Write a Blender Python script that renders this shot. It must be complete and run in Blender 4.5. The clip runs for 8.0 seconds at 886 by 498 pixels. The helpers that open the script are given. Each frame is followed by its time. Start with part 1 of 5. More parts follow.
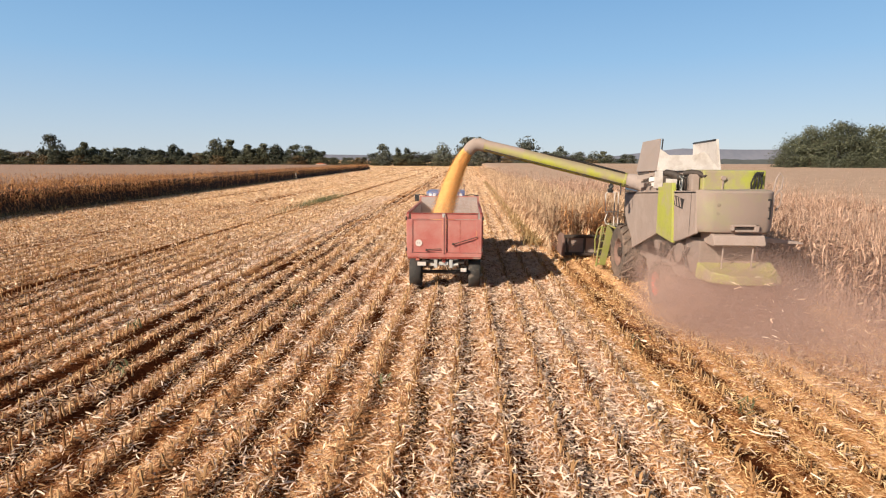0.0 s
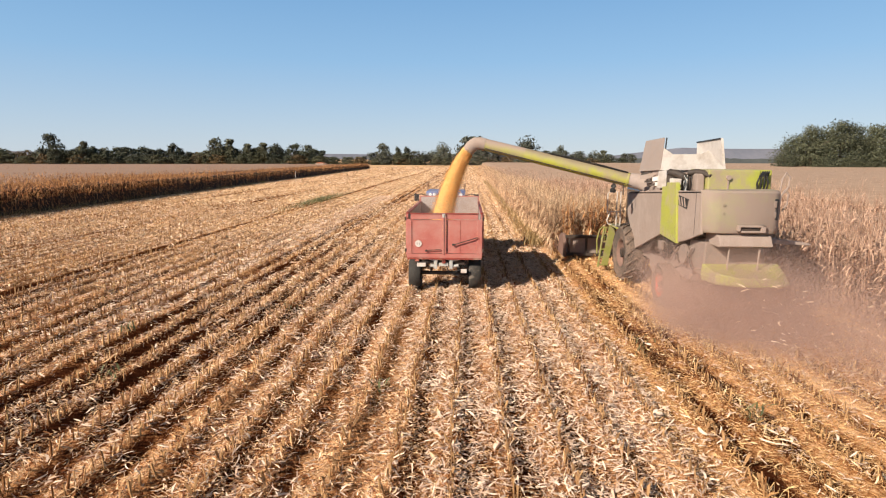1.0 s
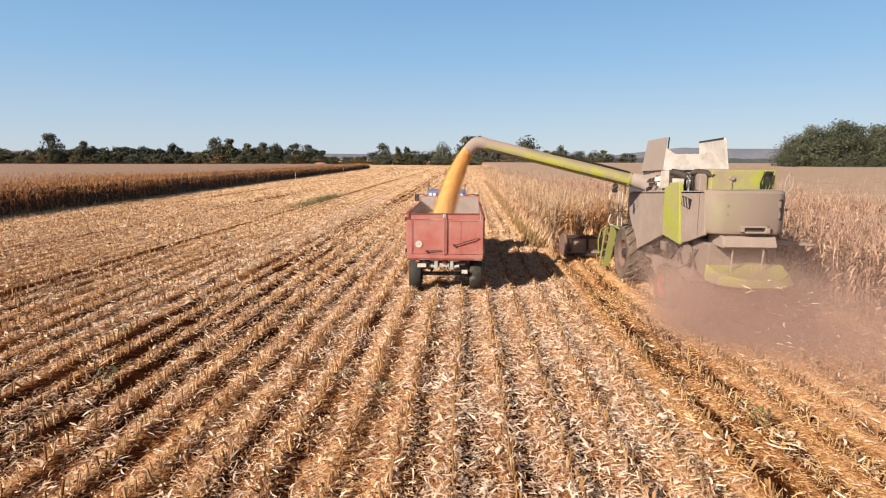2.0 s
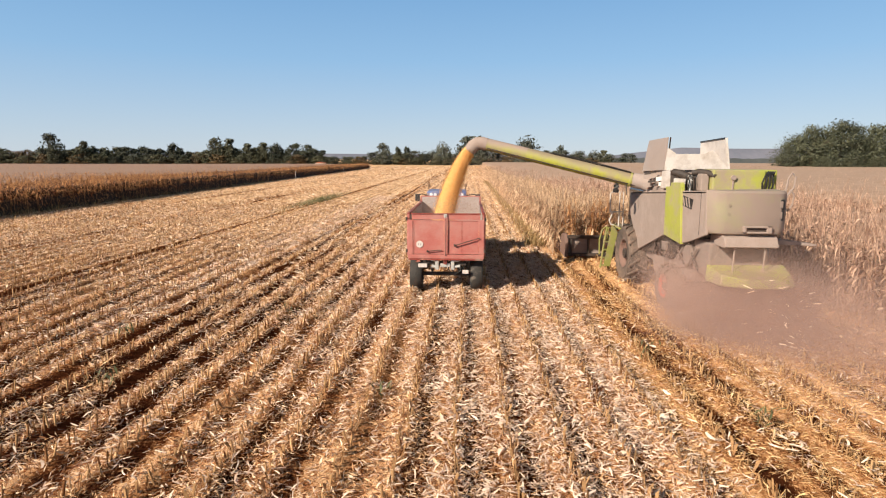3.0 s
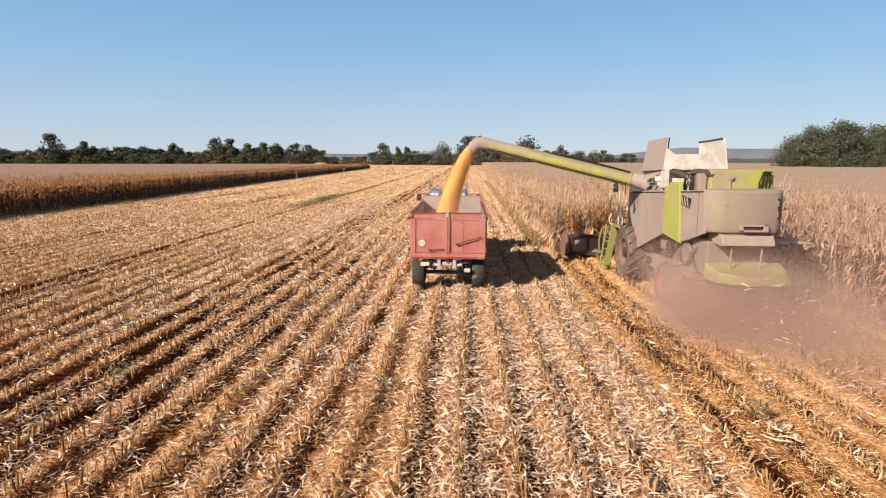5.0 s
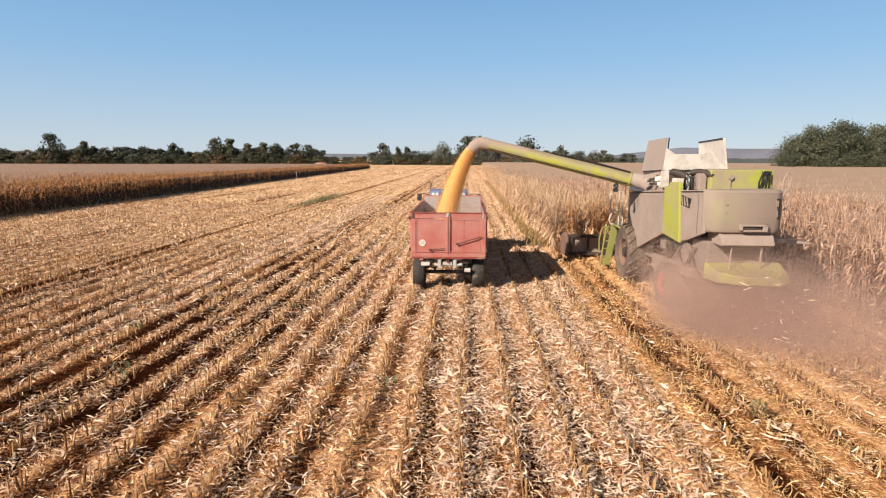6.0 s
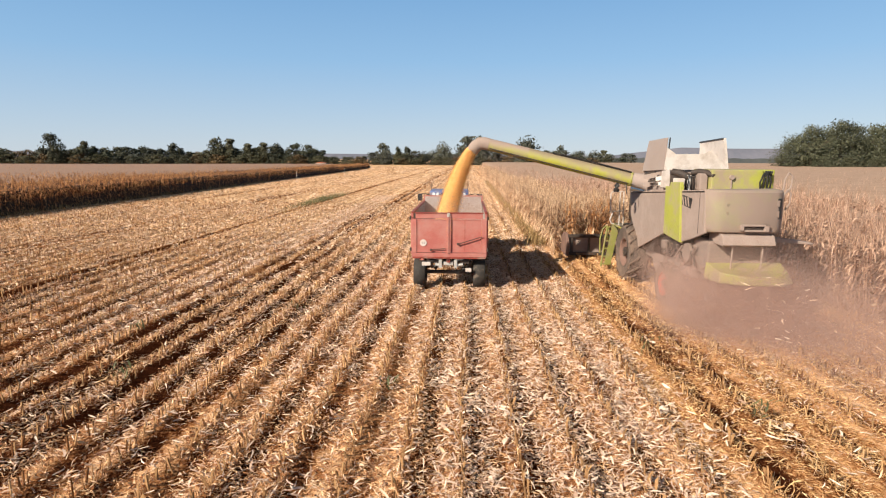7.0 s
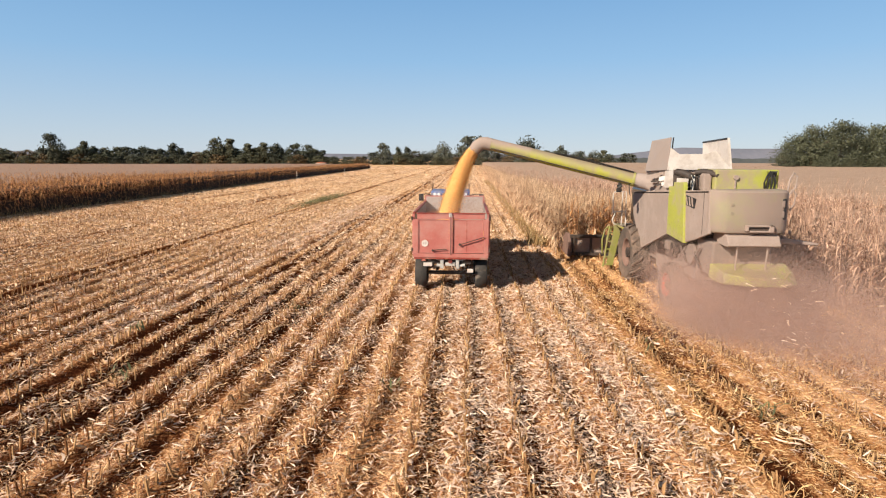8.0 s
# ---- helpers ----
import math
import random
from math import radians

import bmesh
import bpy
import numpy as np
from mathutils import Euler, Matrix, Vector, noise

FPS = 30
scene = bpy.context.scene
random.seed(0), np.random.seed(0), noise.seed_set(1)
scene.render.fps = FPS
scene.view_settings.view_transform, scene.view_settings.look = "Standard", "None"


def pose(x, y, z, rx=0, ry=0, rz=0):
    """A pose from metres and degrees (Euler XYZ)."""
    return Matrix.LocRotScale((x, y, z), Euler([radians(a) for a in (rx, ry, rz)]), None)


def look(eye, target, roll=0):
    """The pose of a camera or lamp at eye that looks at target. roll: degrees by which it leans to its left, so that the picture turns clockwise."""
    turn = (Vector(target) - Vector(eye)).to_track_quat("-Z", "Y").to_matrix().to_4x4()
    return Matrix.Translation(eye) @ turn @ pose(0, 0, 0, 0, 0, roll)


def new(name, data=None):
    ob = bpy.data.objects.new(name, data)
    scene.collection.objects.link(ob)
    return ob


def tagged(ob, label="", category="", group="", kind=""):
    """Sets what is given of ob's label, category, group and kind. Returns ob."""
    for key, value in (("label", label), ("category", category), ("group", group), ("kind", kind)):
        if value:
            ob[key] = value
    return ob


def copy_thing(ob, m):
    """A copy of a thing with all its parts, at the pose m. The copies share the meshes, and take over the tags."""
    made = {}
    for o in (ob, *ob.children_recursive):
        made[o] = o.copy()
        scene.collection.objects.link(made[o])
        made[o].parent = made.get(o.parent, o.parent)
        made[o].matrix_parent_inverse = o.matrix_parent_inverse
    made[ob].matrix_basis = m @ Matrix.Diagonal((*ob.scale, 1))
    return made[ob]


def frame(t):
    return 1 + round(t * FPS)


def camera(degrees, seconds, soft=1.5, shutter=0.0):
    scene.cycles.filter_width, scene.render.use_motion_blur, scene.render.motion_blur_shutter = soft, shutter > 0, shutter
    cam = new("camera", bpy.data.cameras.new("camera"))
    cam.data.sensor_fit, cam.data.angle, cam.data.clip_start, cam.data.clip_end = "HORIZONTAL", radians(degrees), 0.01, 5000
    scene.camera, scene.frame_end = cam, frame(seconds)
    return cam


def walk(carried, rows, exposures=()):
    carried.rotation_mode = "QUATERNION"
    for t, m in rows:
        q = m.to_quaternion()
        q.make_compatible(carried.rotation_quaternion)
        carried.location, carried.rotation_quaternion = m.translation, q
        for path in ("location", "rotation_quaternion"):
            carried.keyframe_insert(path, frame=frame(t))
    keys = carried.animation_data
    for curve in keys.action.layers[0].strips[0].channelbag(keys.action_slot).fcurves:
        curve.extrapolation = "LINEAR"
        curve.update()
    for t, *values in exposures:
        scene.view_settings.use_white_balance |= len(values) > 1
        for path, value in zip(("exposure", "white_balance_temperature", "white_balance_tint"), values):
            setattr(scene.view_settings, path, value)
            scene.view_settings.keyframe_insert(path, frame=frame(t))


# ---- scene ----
cam = camera(75.5, 8.0, 1.2)
EYE, HEADING = 3.9, 2.4
# seconds, across, ahead, up, tilt
ROWS = [
    (0.0, 0.06, -0.40, 0.0, -8.86),
    (0.5, 0.055, -0.22, 0.0, -8.90),
    (1.0, 0.05, -0.13, 0.0, -8.93),
    (1.5, 0.04, -0.05, 0.0, -8.94),
    (3.0, 0.0, 0.02, 0.0, -8.95),
    (3.5, -0.01, 0.0, 0.0, -8.95),
    (4.0, -0.025, -0.09, 0.0, -8.95),
    (4.5, -0.04, -0.17, 0.0, -8.95),
    (6.0, -0.06, -0.26, 0.0, -8.95),
    (6.5, -0.07, -0.27, 0.0, -8.95),
    (7.0, -0.085, -0.26, 0.0, -8.95),
    (7.5, -0.105, -0.23, 0.0, -8.95),
    (8.0, -0.14, -0.16, 0.0, -8.95),
]
walk(cam, [(t, pose(x, y, EYE + z, 90 + tilt, -0.2, HEADING)) for t, x, y, z, tilt in ROWS], [(0.0, 0.5), (8.0, 0.5)])

# ---- light: a low clear sun from behind on the left, blue sky ----
SUN_EL, SUN_TO = radians(31.0), Vector((0.73, 0.68))  # the way the shadows fall
world = bpy.data.worlds.new("sky")
scene.world = world
world.use_nodes = True
wt = world.node_tree
sky = wt.nodes.new("ShaderNodeTexSky")
sky.sky_type, sky.sun_disc, sky.sun_elevation = "NISHITA", False, SUN_EL
sky.sun_rotation = math.atan2(-SUN_TO.x, -SUN_TO.y)
sky.air_density, sky.dust_density, sky.ozone_density = 1.0, 0.2, 2.0
clear = wt.nodes["Background"]
clear.inputs[1].default_value = 0.06
wt.links.new(sky.outputs[0], clear.inputs[0])
# a thin veil of haze, paler towards the horizon
veil, co, sep, ramp, both = [wt.nodes.new("ShaderNode" + k) for k in ("Background", "TexCoord", "SeparateXYZ", "ValToRGB", "MixShader")]
stops = ramp.color_ramp.elements
stops[0].position, stops[0].color, stops[1].position, stops[1].color = 0.0, (0.43, 0.50, 0.575, 1), 1.0, (0.02, 0.026, 0.036, 1)
for at, colour in ((0.16, (0.225, 0.395, 0.60, 1)), (0.28, (0.147, 0.312, 0.542, 1)), (0.46, (0.075, 0.135, 0.215, 1)), (0.66, (0.03, 0.04, 0.055, 1))):
    stops.new(at).color = colour
wt.links.new(co.outputs["Generated"], sep.inputs[0])
wt.links.new(sep.outputs["Z"], ramp.inputs[0])
wt.links.new(ramp.outputs[0], veil.inputs[0])
wt.links.new(clear.outputs[0], both.inputs[1])
wt.links.new(veil.outputs[0], both.inputs[2])
both.inputs[0].default_value = 0.8
wt.links.new(both.outputs[0], wt.nodes["World Output"].inputs[0])
sun = new("sun", bpy.data.lights.new("sun", "SUN"))
sun.data.energy, sun.data.angle, sun.data.color = 5.0, radians(0.6), (1.0, 0.90, 0.75)
sun.matrix_world = look((-40, -40, 40), (-40 + SUN_TO.x, -40 + SUN_TO.y, 40 - math.tan(SUN_EL) * SUN_TO.length))


# ---- materials ----
def material(name, dark, light, scale=3.0, fine=40.0, rough=0.8, metal=0.0, bump=0.15, island=0.0, rand=0.0, stretch=(1, 1, 1),
             dust=None, dust_amount=0.0, bump_scale=None, sheen=0.5, top_dust=None):
    """Two colours mixed by a coarse and a fine noise, with relief, and dust lying over it in patches."""
    m = bpy.data.materials.new(name)
    m.use_nodes = True
    nt = m.node_tree
    bsdf = nt.nodes["Principled BSDF"]
    bsdf.inputs["Roughness"].default_value, bsdf.inputs["Metallic"].default_value = rough, metal
    bsdf.inputs["Specular IOR Level"].default_value = sheen
    link = nt.links.new

    def node(kind, **values):
        n = nt.nodes.new(kind)
        for key, value in values.items():
            n.inputs[key].default_value = value
        return n
    co = nt.nodes.new("ShaderNodeTexCoord")
    mp = node("ShaderNodeMapping", Scale=stretch)
    link(co.outputs["Object"], mp.inputs[0])
    big = node("ShaderNodeTexNoise", Scale=scale, Detail=4.0, Roughness=0.6)
    small = node("ShaderNodeTexNoise", Scale=fine, Detail=3.0, Roughness=0.65)
    link(mp.outputs[0], big.inputs[0])
    link(mp.outputs[0], small.inputs[0])
    add = nt.nodes.new("ShaderNodeMath")
    add.operation = "ADD"
    link(big.outputs[0], add.inputs[0])
    link(small.outputs[0], add.inputs[1])
    value = add.outputs[0]
    for kind, socket, amount in (("ShaderNodeNewGeometry", "Random Per Island", island), ("ShaderNodeObjectInfo", "Random", rand)):
        if amount:
            src = nt.nodes.new(kind)
            ma = nt.nodes.new("ShaderNodeMath")
            ma.operation = "MULTIPLY_ADD"
            link(src.outputs[socket], ma.inputs[0])
            ma.inputs[1].default_value = amount
            link(value, ma.inputs[2])
            sh = nt.nodes.new("ShaderNodeMath")
            sh.operation = "SUBTRACT"
            link(ma.outputs[0], sh.inputs[0])
            sh.inputs[1].default_value = amount / 2
            value = sh.outputs[0]
    fit = node("ShaderNodeMapRange", **{"From Min": 0.65, "From Max": 1.35})
    link(value, fit.inputs[0])
    ramp = nt.nodes.new("ShaderNodeMix")
    ramp.data_type = "RGBA"
    link(fit.outputs[0], ramp.inputs[0])
    ramp.inputs[6].default_value, ramp.inputs[7].default_value = (*dark, 1), (*light, 1)
    colour = ramp.outputs[2]
    if dust:
        dn = node("ShaderNodeTexNoise", Scale=1.7, Detail=6.0, Roughness=0.7)
        link(co.outputs["Object"], dn.inputs[0])
        dm = node("ShaderNodeMapRange", **{"From Min": 0.62 - dust_amount * 0.5, "From Max": 0.85 - dust_amount * 0.5})
        link(dn.outputs[0], dm.inputs[0])
        mix = nt.nodes.new("ShaderNodeMix")
        mix.data_type = "RGBA"
        link(dm.outputs[0], mix.inputs[0])
        link(colour, mix.inputs[6])
        mix.inputs[7].default_value = (*dust, 1)
        colour = mix.outputs[2]
    if top_dust:  # dust that has settled on what faces up
        ge, sx = nt.nodes.new("ShaderNodeNewGeometry"), nt.nodes.new("ShaderNodeSeparateXYZ")
        link(ge.outputs["Normal"], sx.inputs[0])
        rough_edge = nt.nodes.new("ShaderNodeMath")
        rough_edge.operation = "MULTIPLY_ADD"
        link(big.outputs[0], rough_edge.inputs[0])
        rough_edge.inputs[1].default_value = 1.8
        link(sx.outputs["Z"], rough_edge.inputs[2])
        tm = node("ShaderNodeMapRange", **{"From Min": 0.75, "From Max": 1.6})
        link(rough_edge.outputs[0], tm.inputs[0])
        mix = nt.nodes.new("ShaderNodeMix")
        mix.data_type = "RGBA"
        link(tm.outputs[0], mix.inputs[0])
        link(colour, mix.inputs[6])
        mix.inputs[7].default_value = (*top_dust, 1)
        colour = mix.outputs[2]
    link(colour, bsdf.inputs["Base Color"])
    if bump:
        b = node("ShaderNodeBump", Strength=bump, Distance=0.02)
        src = small
        if bump_scale:
            src = node("ShaderNodeTexNoise", Scale=bump_scale, Detail=4.0)
            link(mp.outputs[0], src.inputs[0])
        link(src.outputs[0], b.inputs["Height"])
        link(b.outputs[0], bsdf.inputs["Normal"])
    return m


DUSTY = (0.40, 0.31, 0.235)
M = dict(
    husk=material("pale_husk", (0.58, 0.375, 0.265), (0.95, 0.74, 0.58), 0.7, 20.0, 0.8, island=0.8, bump=0.1, sheen=0.15),
    stub=material("cut_maize_stalk", (0.16, 0.065, 0.024), (0.56, 0.335, 0.16), 0.4, 25.0, 0.85, island=1.0, bump=0.1, sheen=0.1),
    corn=material("dry_standing_maize", (0.25, 0.13, 0.078), (0.75, 0.49, 0.35), 0.25, 9.0, 0.75, island=0.9, bump=0.05),
    # more golden than corn, and brightened to paint the sunlit edge
    corn_lit=material("golden_maize_painted_lit", (0.31, 0.165, 0.085), (0.88, 0.62, 0.40), 0.25, 9.0, 0.75, island=0.9, bump=0.05),
    corn_brown=material("dark_dry_maize", (0.17, 0.058, 0.018), (0.70, 0.34, 0.13), 0.2, 9.0, 0.75, island=0.9, bump=0.05),
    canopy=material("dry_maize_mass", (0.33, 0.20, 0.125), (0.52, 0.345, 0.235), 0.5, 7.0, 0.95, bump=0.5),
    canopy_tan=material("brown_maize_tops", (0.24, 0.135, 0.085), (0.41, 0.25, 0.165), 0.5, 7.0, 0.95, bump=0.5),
    # near-black brown: the shade between the plants is put into the colour
    canopy_shade=material("brown_maize_painted_shade", (0.022, 0.009, 0.004), (0.07, 0.03, 0.013), 2.5, 7.0, 0.95, bump=0.5),
    green_dusty=material("yellow_green_paint_under_dust", (0.36, 0.345, 0.05), (0.44, 0.43, 0.06), 1.2, 20.0, 0.6, dust=(0.33, 0.25, 0.18), dust_amount=0.36, bump=0.04, top_dust=(0.285, 0.225, 0.14)),
    red=material("faded_red_paint", (0.39, 0.105, 0.085), (0.48, 0.155, 0.125), 1.5, 30.0, 0.65, dust=(0.46, 0.20, 0.165), dust_amount=0.42, bump=0.05),
    dark_red=material("dark_red_paint", (0.22, 0.03, 0.02), (0.32, 0.06, 0.04), 2.0, 30.0, 0.6, bump=0.05, dust=DUSTY, dust_amount=0.2),
    rim_dusty=material("dusty_red_rim", (0.17, 0.10, 0.075), (0.26, 0.15, 0.115), 2.0, 30.0, 0.8, bump=0.05),
    rim_red=material("red_wheel_rim", (0.42, 0.05, 0.035), (0.52, 0.09, 0.06), 2.0, 30.0, 0.6, dust=(0.40, 0.22, 0.16), dust_amount=0.4, bump=0.03),
    inner=material("worn_trailer_inside", (0.30, 0.24, 0.22), (0.46, 0.40, 0.37), 2.0, 25.0, 0.7, bump=0.1),
    rust=material("black_rusty_steel", (0.02, 0.016, 0.014), (0.09, 0.06, 0.045), 4.0, 40.0, 0.7, bump=0.1),
    steel=material("bare_grey_steel", (0.42, 0.40, 0.37), (0.66, 0.63, 0.58), 4.0, 40.0, 0.5, metal=0.3, bump=0.05),
    rubber=material("dusty_tyre_rubber", (0.025, 0.022, 0.02), (0.06, 0.05, 0.042), 5.0, 50.0, 0.85, dust=DUSTY, dust_amount=0.12, bump=0.1),
    rubber_dusty=material("tyre_rubber_under_dust", (0.065, 0.047, 0.037), (0.15, 0.11, 0.085), 5.0, 50.0, 0.9, dust=(0.27, 0.178, 0.128), dust_amount=0.3, bump=0.1),
    dusty=material("panel_under_grey_dust", (0.30, 0.225, 0.187), (0.36, 0.27, 0.225), 0.8, 14.0, 0.9, bump=0.08, dust=(0.39, 0.295, 0.248), dust_amount=0.3),
    dusty_green=material("green_paint_under_thick_dust", (0.285, 0.25, 0.15), (0.315, 0.262, 0.17), 0.8, 14.0, 0.9, bump=0.08, dust=(0.30, 0.222, 0.18), dust_amount=0.56),
    pipe_end=material("green_pipe_under_brown_dust", (0.33, 0.31, 0.10), (0.38, 0.34, 0.12), 1.2, 20.0, 0.8, dust=(0.33, 0.24, 0.19), dust_amount=0.30, bump=0.05, top_dust=(0.34, 0.25, 0.20)),
    green=material("yellow_green_paint", (0.34, 0.35, 0.05), (0.42, 0.42, 0.08), 1.2, 20.0, 0.55, dust=(0.36, 0.28, 0.19), dust_amount=0.48, bump=0.04),
    green_clean=material("bright_yellow_green_paint", (0.34, 0.345, 0.05), (0.42, 0.42, 0.075), 1.2, 20.0, 0.5, dust=DUSTY, dust_amount=0.26, bump=0.03),
    white=material("off_white_paint", (0.60, 0.52, 0.47), (0.74, 0.66, 0.60), 1.5, 22.0, 0.6, dust=(0.44, 0.35, 0.29), dust_amount=0.3, bump=0.05),
    under=material("machinery_under_dust", (0.20, 0.148, 0.122), (0.29, 0.215, 0.178), 3.0, 25.0, 0.95, bump=0.15, dust=(0.27, 0.20, 0.165), dust_amount=0.35),
    olive=material("olive_green_paint_under_dust", (0.235, 0.23, 0.05), (0.30, 0.285, 0.075), 2.0, 20.0, 0.8, dust=(0.30, 0.225, 0.15), dust_amount=0.3, bump=0.04),
    flap=material("pale_flap_under_dust", (0.31, 0.245, 0.215), (0.38, 0.30, 0.265), 1.2, 18.0, 0.85, dust=(0.34, 0.26, 0.22), dust_amount=0.4, bump=0.05),
    black=material("black_plastic", (0.012, 0.012, 0.012), (0.035, 0.03, 0.028), 4.0, 40.0, 0.5, bump=0.04),
    grain=material("yellow_maize_grain", (0.80, 0.375, 0.095), (0.90, 0.535, 0.20), 9.0, 70.0, 0.7, island=0.6, bump=0.4, sheen=0.25),
    blue=material("blue_tractor_paint", (0.05, 0.10, 0.27), (0.08, 0.15, 0.36), 1.5, 20.0, 0.45, dust=DUSTY, dust_amount=0.3, bump=0.02),
    glass=material("dark_cab_glass", (0.02, 0.025, 0.03), (0.03, 0.035, 0.04), 1.0, 10.0, 0.08, bump=0),
    lamp=material("lamp_lens", (0.75, 0.76, 0.78), (0.85, 0.86, 0.88), 1.0, 10.0, 0.15, bump=0),
    amber=material("dusty_amber_plastic", (0.22, 0.11, 0.05), (0.32, 0.17, 0.08), 1.0, 10.0, 0.4, bump=0),
    bark=material("tree_bark", (0.05, 0.035, 0.025), (0.12, 0.09, 0.06), 2.0, 15.0, 0.9, bump=0.3),
    leaf=material("dark_green_foliage", (0.020, 0.024, 0.014), (0.058, 0.062, 0.030), 0.15, 2.0, 0.7, island=0.8, rand=0.5, bump=0),
    leaf_pale=material("autumn_green_foliage", (0.034, 0.039, 0.022), (0.112, 0.114, 0.060), 0.15, 2.0, 0.7, island=0.8, rand=0.5, bump=0),
    leaf_olive=material("olive_foliage", (0.04, 0.042, 0.022), (0.10, 0.095, 0.045), 0.15, 2.0, 0.7, island=0.8, rand=0.5, bump=0),
    # leaf green greyed and lightened, with the air's haze in the colour
    leaf_haze=material("far_foliage_hazed_in_colour", (0.055, 0.060, 0.045), (0.12, 0.122, 0.085), 0.15, 2.0, 0.8, island=0.8, rand=0.5, bump=0),
    leaf_brown=material("turning_foliage", (0.07, 0.045, 0.02), (0.16, 0.10, 0.04), 0.15, 2.0, 0.7, island=0.7, rand=0.5, bump=0),
    weed=material("green_weed", (0.07, 0.072, 0.025), (0.19, 0.185, 0.075), 1.0, 10.0, 0.7, island=0.7, bump=0),
    dry_grass=material("dry_grass", (0.22, 0.135, 0.05), (0.48, 0.325, 0.15), 0.5, 8.0, 0.8, island=0.8, bump=0),
    # bluish and pale: distance haze is painted into these two colours
    hill=material("wooded_hill_hazed_in_colour", (0.155, 0.165, 0.205), (0.22, 0.215, 0.25), 0.004, 0.03, 1.0, bump=0, sheen=0.0),
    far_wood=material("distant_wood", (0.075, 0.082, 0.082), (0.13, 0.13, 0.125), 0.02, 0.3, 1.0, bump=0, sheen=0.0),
    tile=material("terracotta_roof_tiles", (0.34, 0.11, 0.055), (0.46, 0.17, 0.09), 0.8, 10.0, 0.85, bump=0.1),
    plaster=material("white_house_wall", (0.70, 0.68, 0.64), (0.82, 0.80, 0.76), 0.5, 8.0, 0.85, bump=0.05),
)


ROW = 0.75          # spacing of the maize rows
ROW_AT = -0.11      # where one row runs


FRESH = 3.3         # from here on the ground was cut last, and its straw is still golden
BANDS = ((-6.6, 1.5, 1.0), (-13.3, 0.7, 1.0), (-4.3, 0.5, 0.6), (-19.5, 1.2, 0.8), (-26.0, 0.8, 0.7), (4.35, 0.95, 0.42))


def soil_material():
    """Dark soil under chaff and chopped straw; furrows are barer and also darkened to paint the rows' shade."""
    m = bpy.data.materials.new("soil_under_chopped_straw")
    m.use_nodes = True
    nt = m.node_tree
    link, bsdf = nt.links.new, nt.nodes["Principled BSDF"]
    bsdf.inputs["Roughness"].default_value, bsdf.inputs["Specular IOR Level"].default_value = 0.95, 0.0
    co = nt.nodes.new("ShaderNodeTexCoord")

    def field_noise(stretch, scale, detail, rough):
        mp, n = nt.nodes.new("ShaderNodeMapping"), nt.nodes.new("ShaderNodeTexNoise")
        mp.inputs["Scale"].default_value = stretch
        n.inputs["Scale"].default_value, n.inputs["Detail"].default_value, n.inputs["Roughness"].default_value = scale, detail, rough
        link(co.outputs["Object"], mp.inputs[0])
        link(mp.outputs[0], n.inputs[0])
        return n.outputs[0]

    def calc(op, a, b, c=None):
        n = nt.nodes.new("ShaderNodeMath")
        n.operation = op
        for i, v in enumerate((a, b, c)):
            if isinstance(v, (int, float)):
                n.inputs[i].default_value = v
            elif v is not None:
                link(v, n.inputs[i])
        return n.outputs[0]
    fine, big = field_noise((1, 0.6, 1), 30.0, 6.0, 0.75), field_noise((1, 0.08, 1), 0.55, 5.0, 0.62)
    patch = field_noise((1, 0.6, 1), 3.5, 3.0, 0.6)
    sep = nt.nodes.new("ShaderNodeSeparateXYZ")
    link(co.outputs["Object"], sep.inputs[0])
    wander = calc("MULTIPLY_ADD", patch, 2.6, calc("MULTIPLY_ADD", big, 2.0, -2.3))
    wave = calc("COSINE", calc("ADD", wander, calc("MULTIPLY_ADD", sep.outputs["X"], 2 * math.pi / ROW, -2 * math.pi * (ROW_AT / ROW + 0.25))), 0)  # highest in the furrow, which it darkens like the row's shadow
    deep = calc("MINIMUM", calc("MAXIMUM", calc("MULTIPLY_ADD", sep.outputs["Y"], 0.06, -0.85), 0.0), 1.0)  # rises with distance ahead; shifts the soil towards straw tones
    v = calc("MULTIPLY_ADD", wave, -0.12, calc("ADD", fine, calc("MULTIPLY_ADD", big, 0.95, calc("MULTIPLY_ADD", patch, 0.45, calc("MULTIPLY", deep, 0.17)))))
    worn = calc("ADD", 0.0, 0.0)
    for at, wide, much in BANDS:  # old wheel tracks and pass edges, with little straw
        away = calc("ABSOLUTE", calc("SUBTRACT", sep.outputs["X"], at), 0)
        inside = calc("MAXIMUM", calc("MULTIPLY_ADD", away, -1 / wide, 1.0), 0.0)
        v = calc("MULTIPLY_ADD", inside, -0.2 * much, v)
        worn = calc("MAXIMUM", worn, calc("MINIMUM", calc("MULTIPLY", inside, 2.0 * much), 1.0))
    fit, ramp, bump = nt.nodes.new("ShaderNodeMapRange"), nt.nodes.new("ShaderNodeValToRGB"), nt.nodes.new("ShaderNodeBump")
    fit.inputs["From Min"].default_value, fit.inputs["From Max"].default_value = 1.04, 1.48
    link(v, fit.inputs[0])
    link(fit.outputs[0], ramp.inputs[0])
    e = ramp.color_ramp.elements
    e[0].color, e[1].color = (0.062, 0.019, 0.008, 1), (0.86, 0.55, 0.31, 1)
    for at, colour in ((0.20, (0.15, 0.048, 0.017, 1)), (0.48, (0.50, 0.24, 0.10, 1))):
        e.new(at).color = colour
    pale = nt.nodes.new("ShaderNodeMix")  # paler with distance ahead, except inside the BANDS
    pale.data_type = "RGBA"
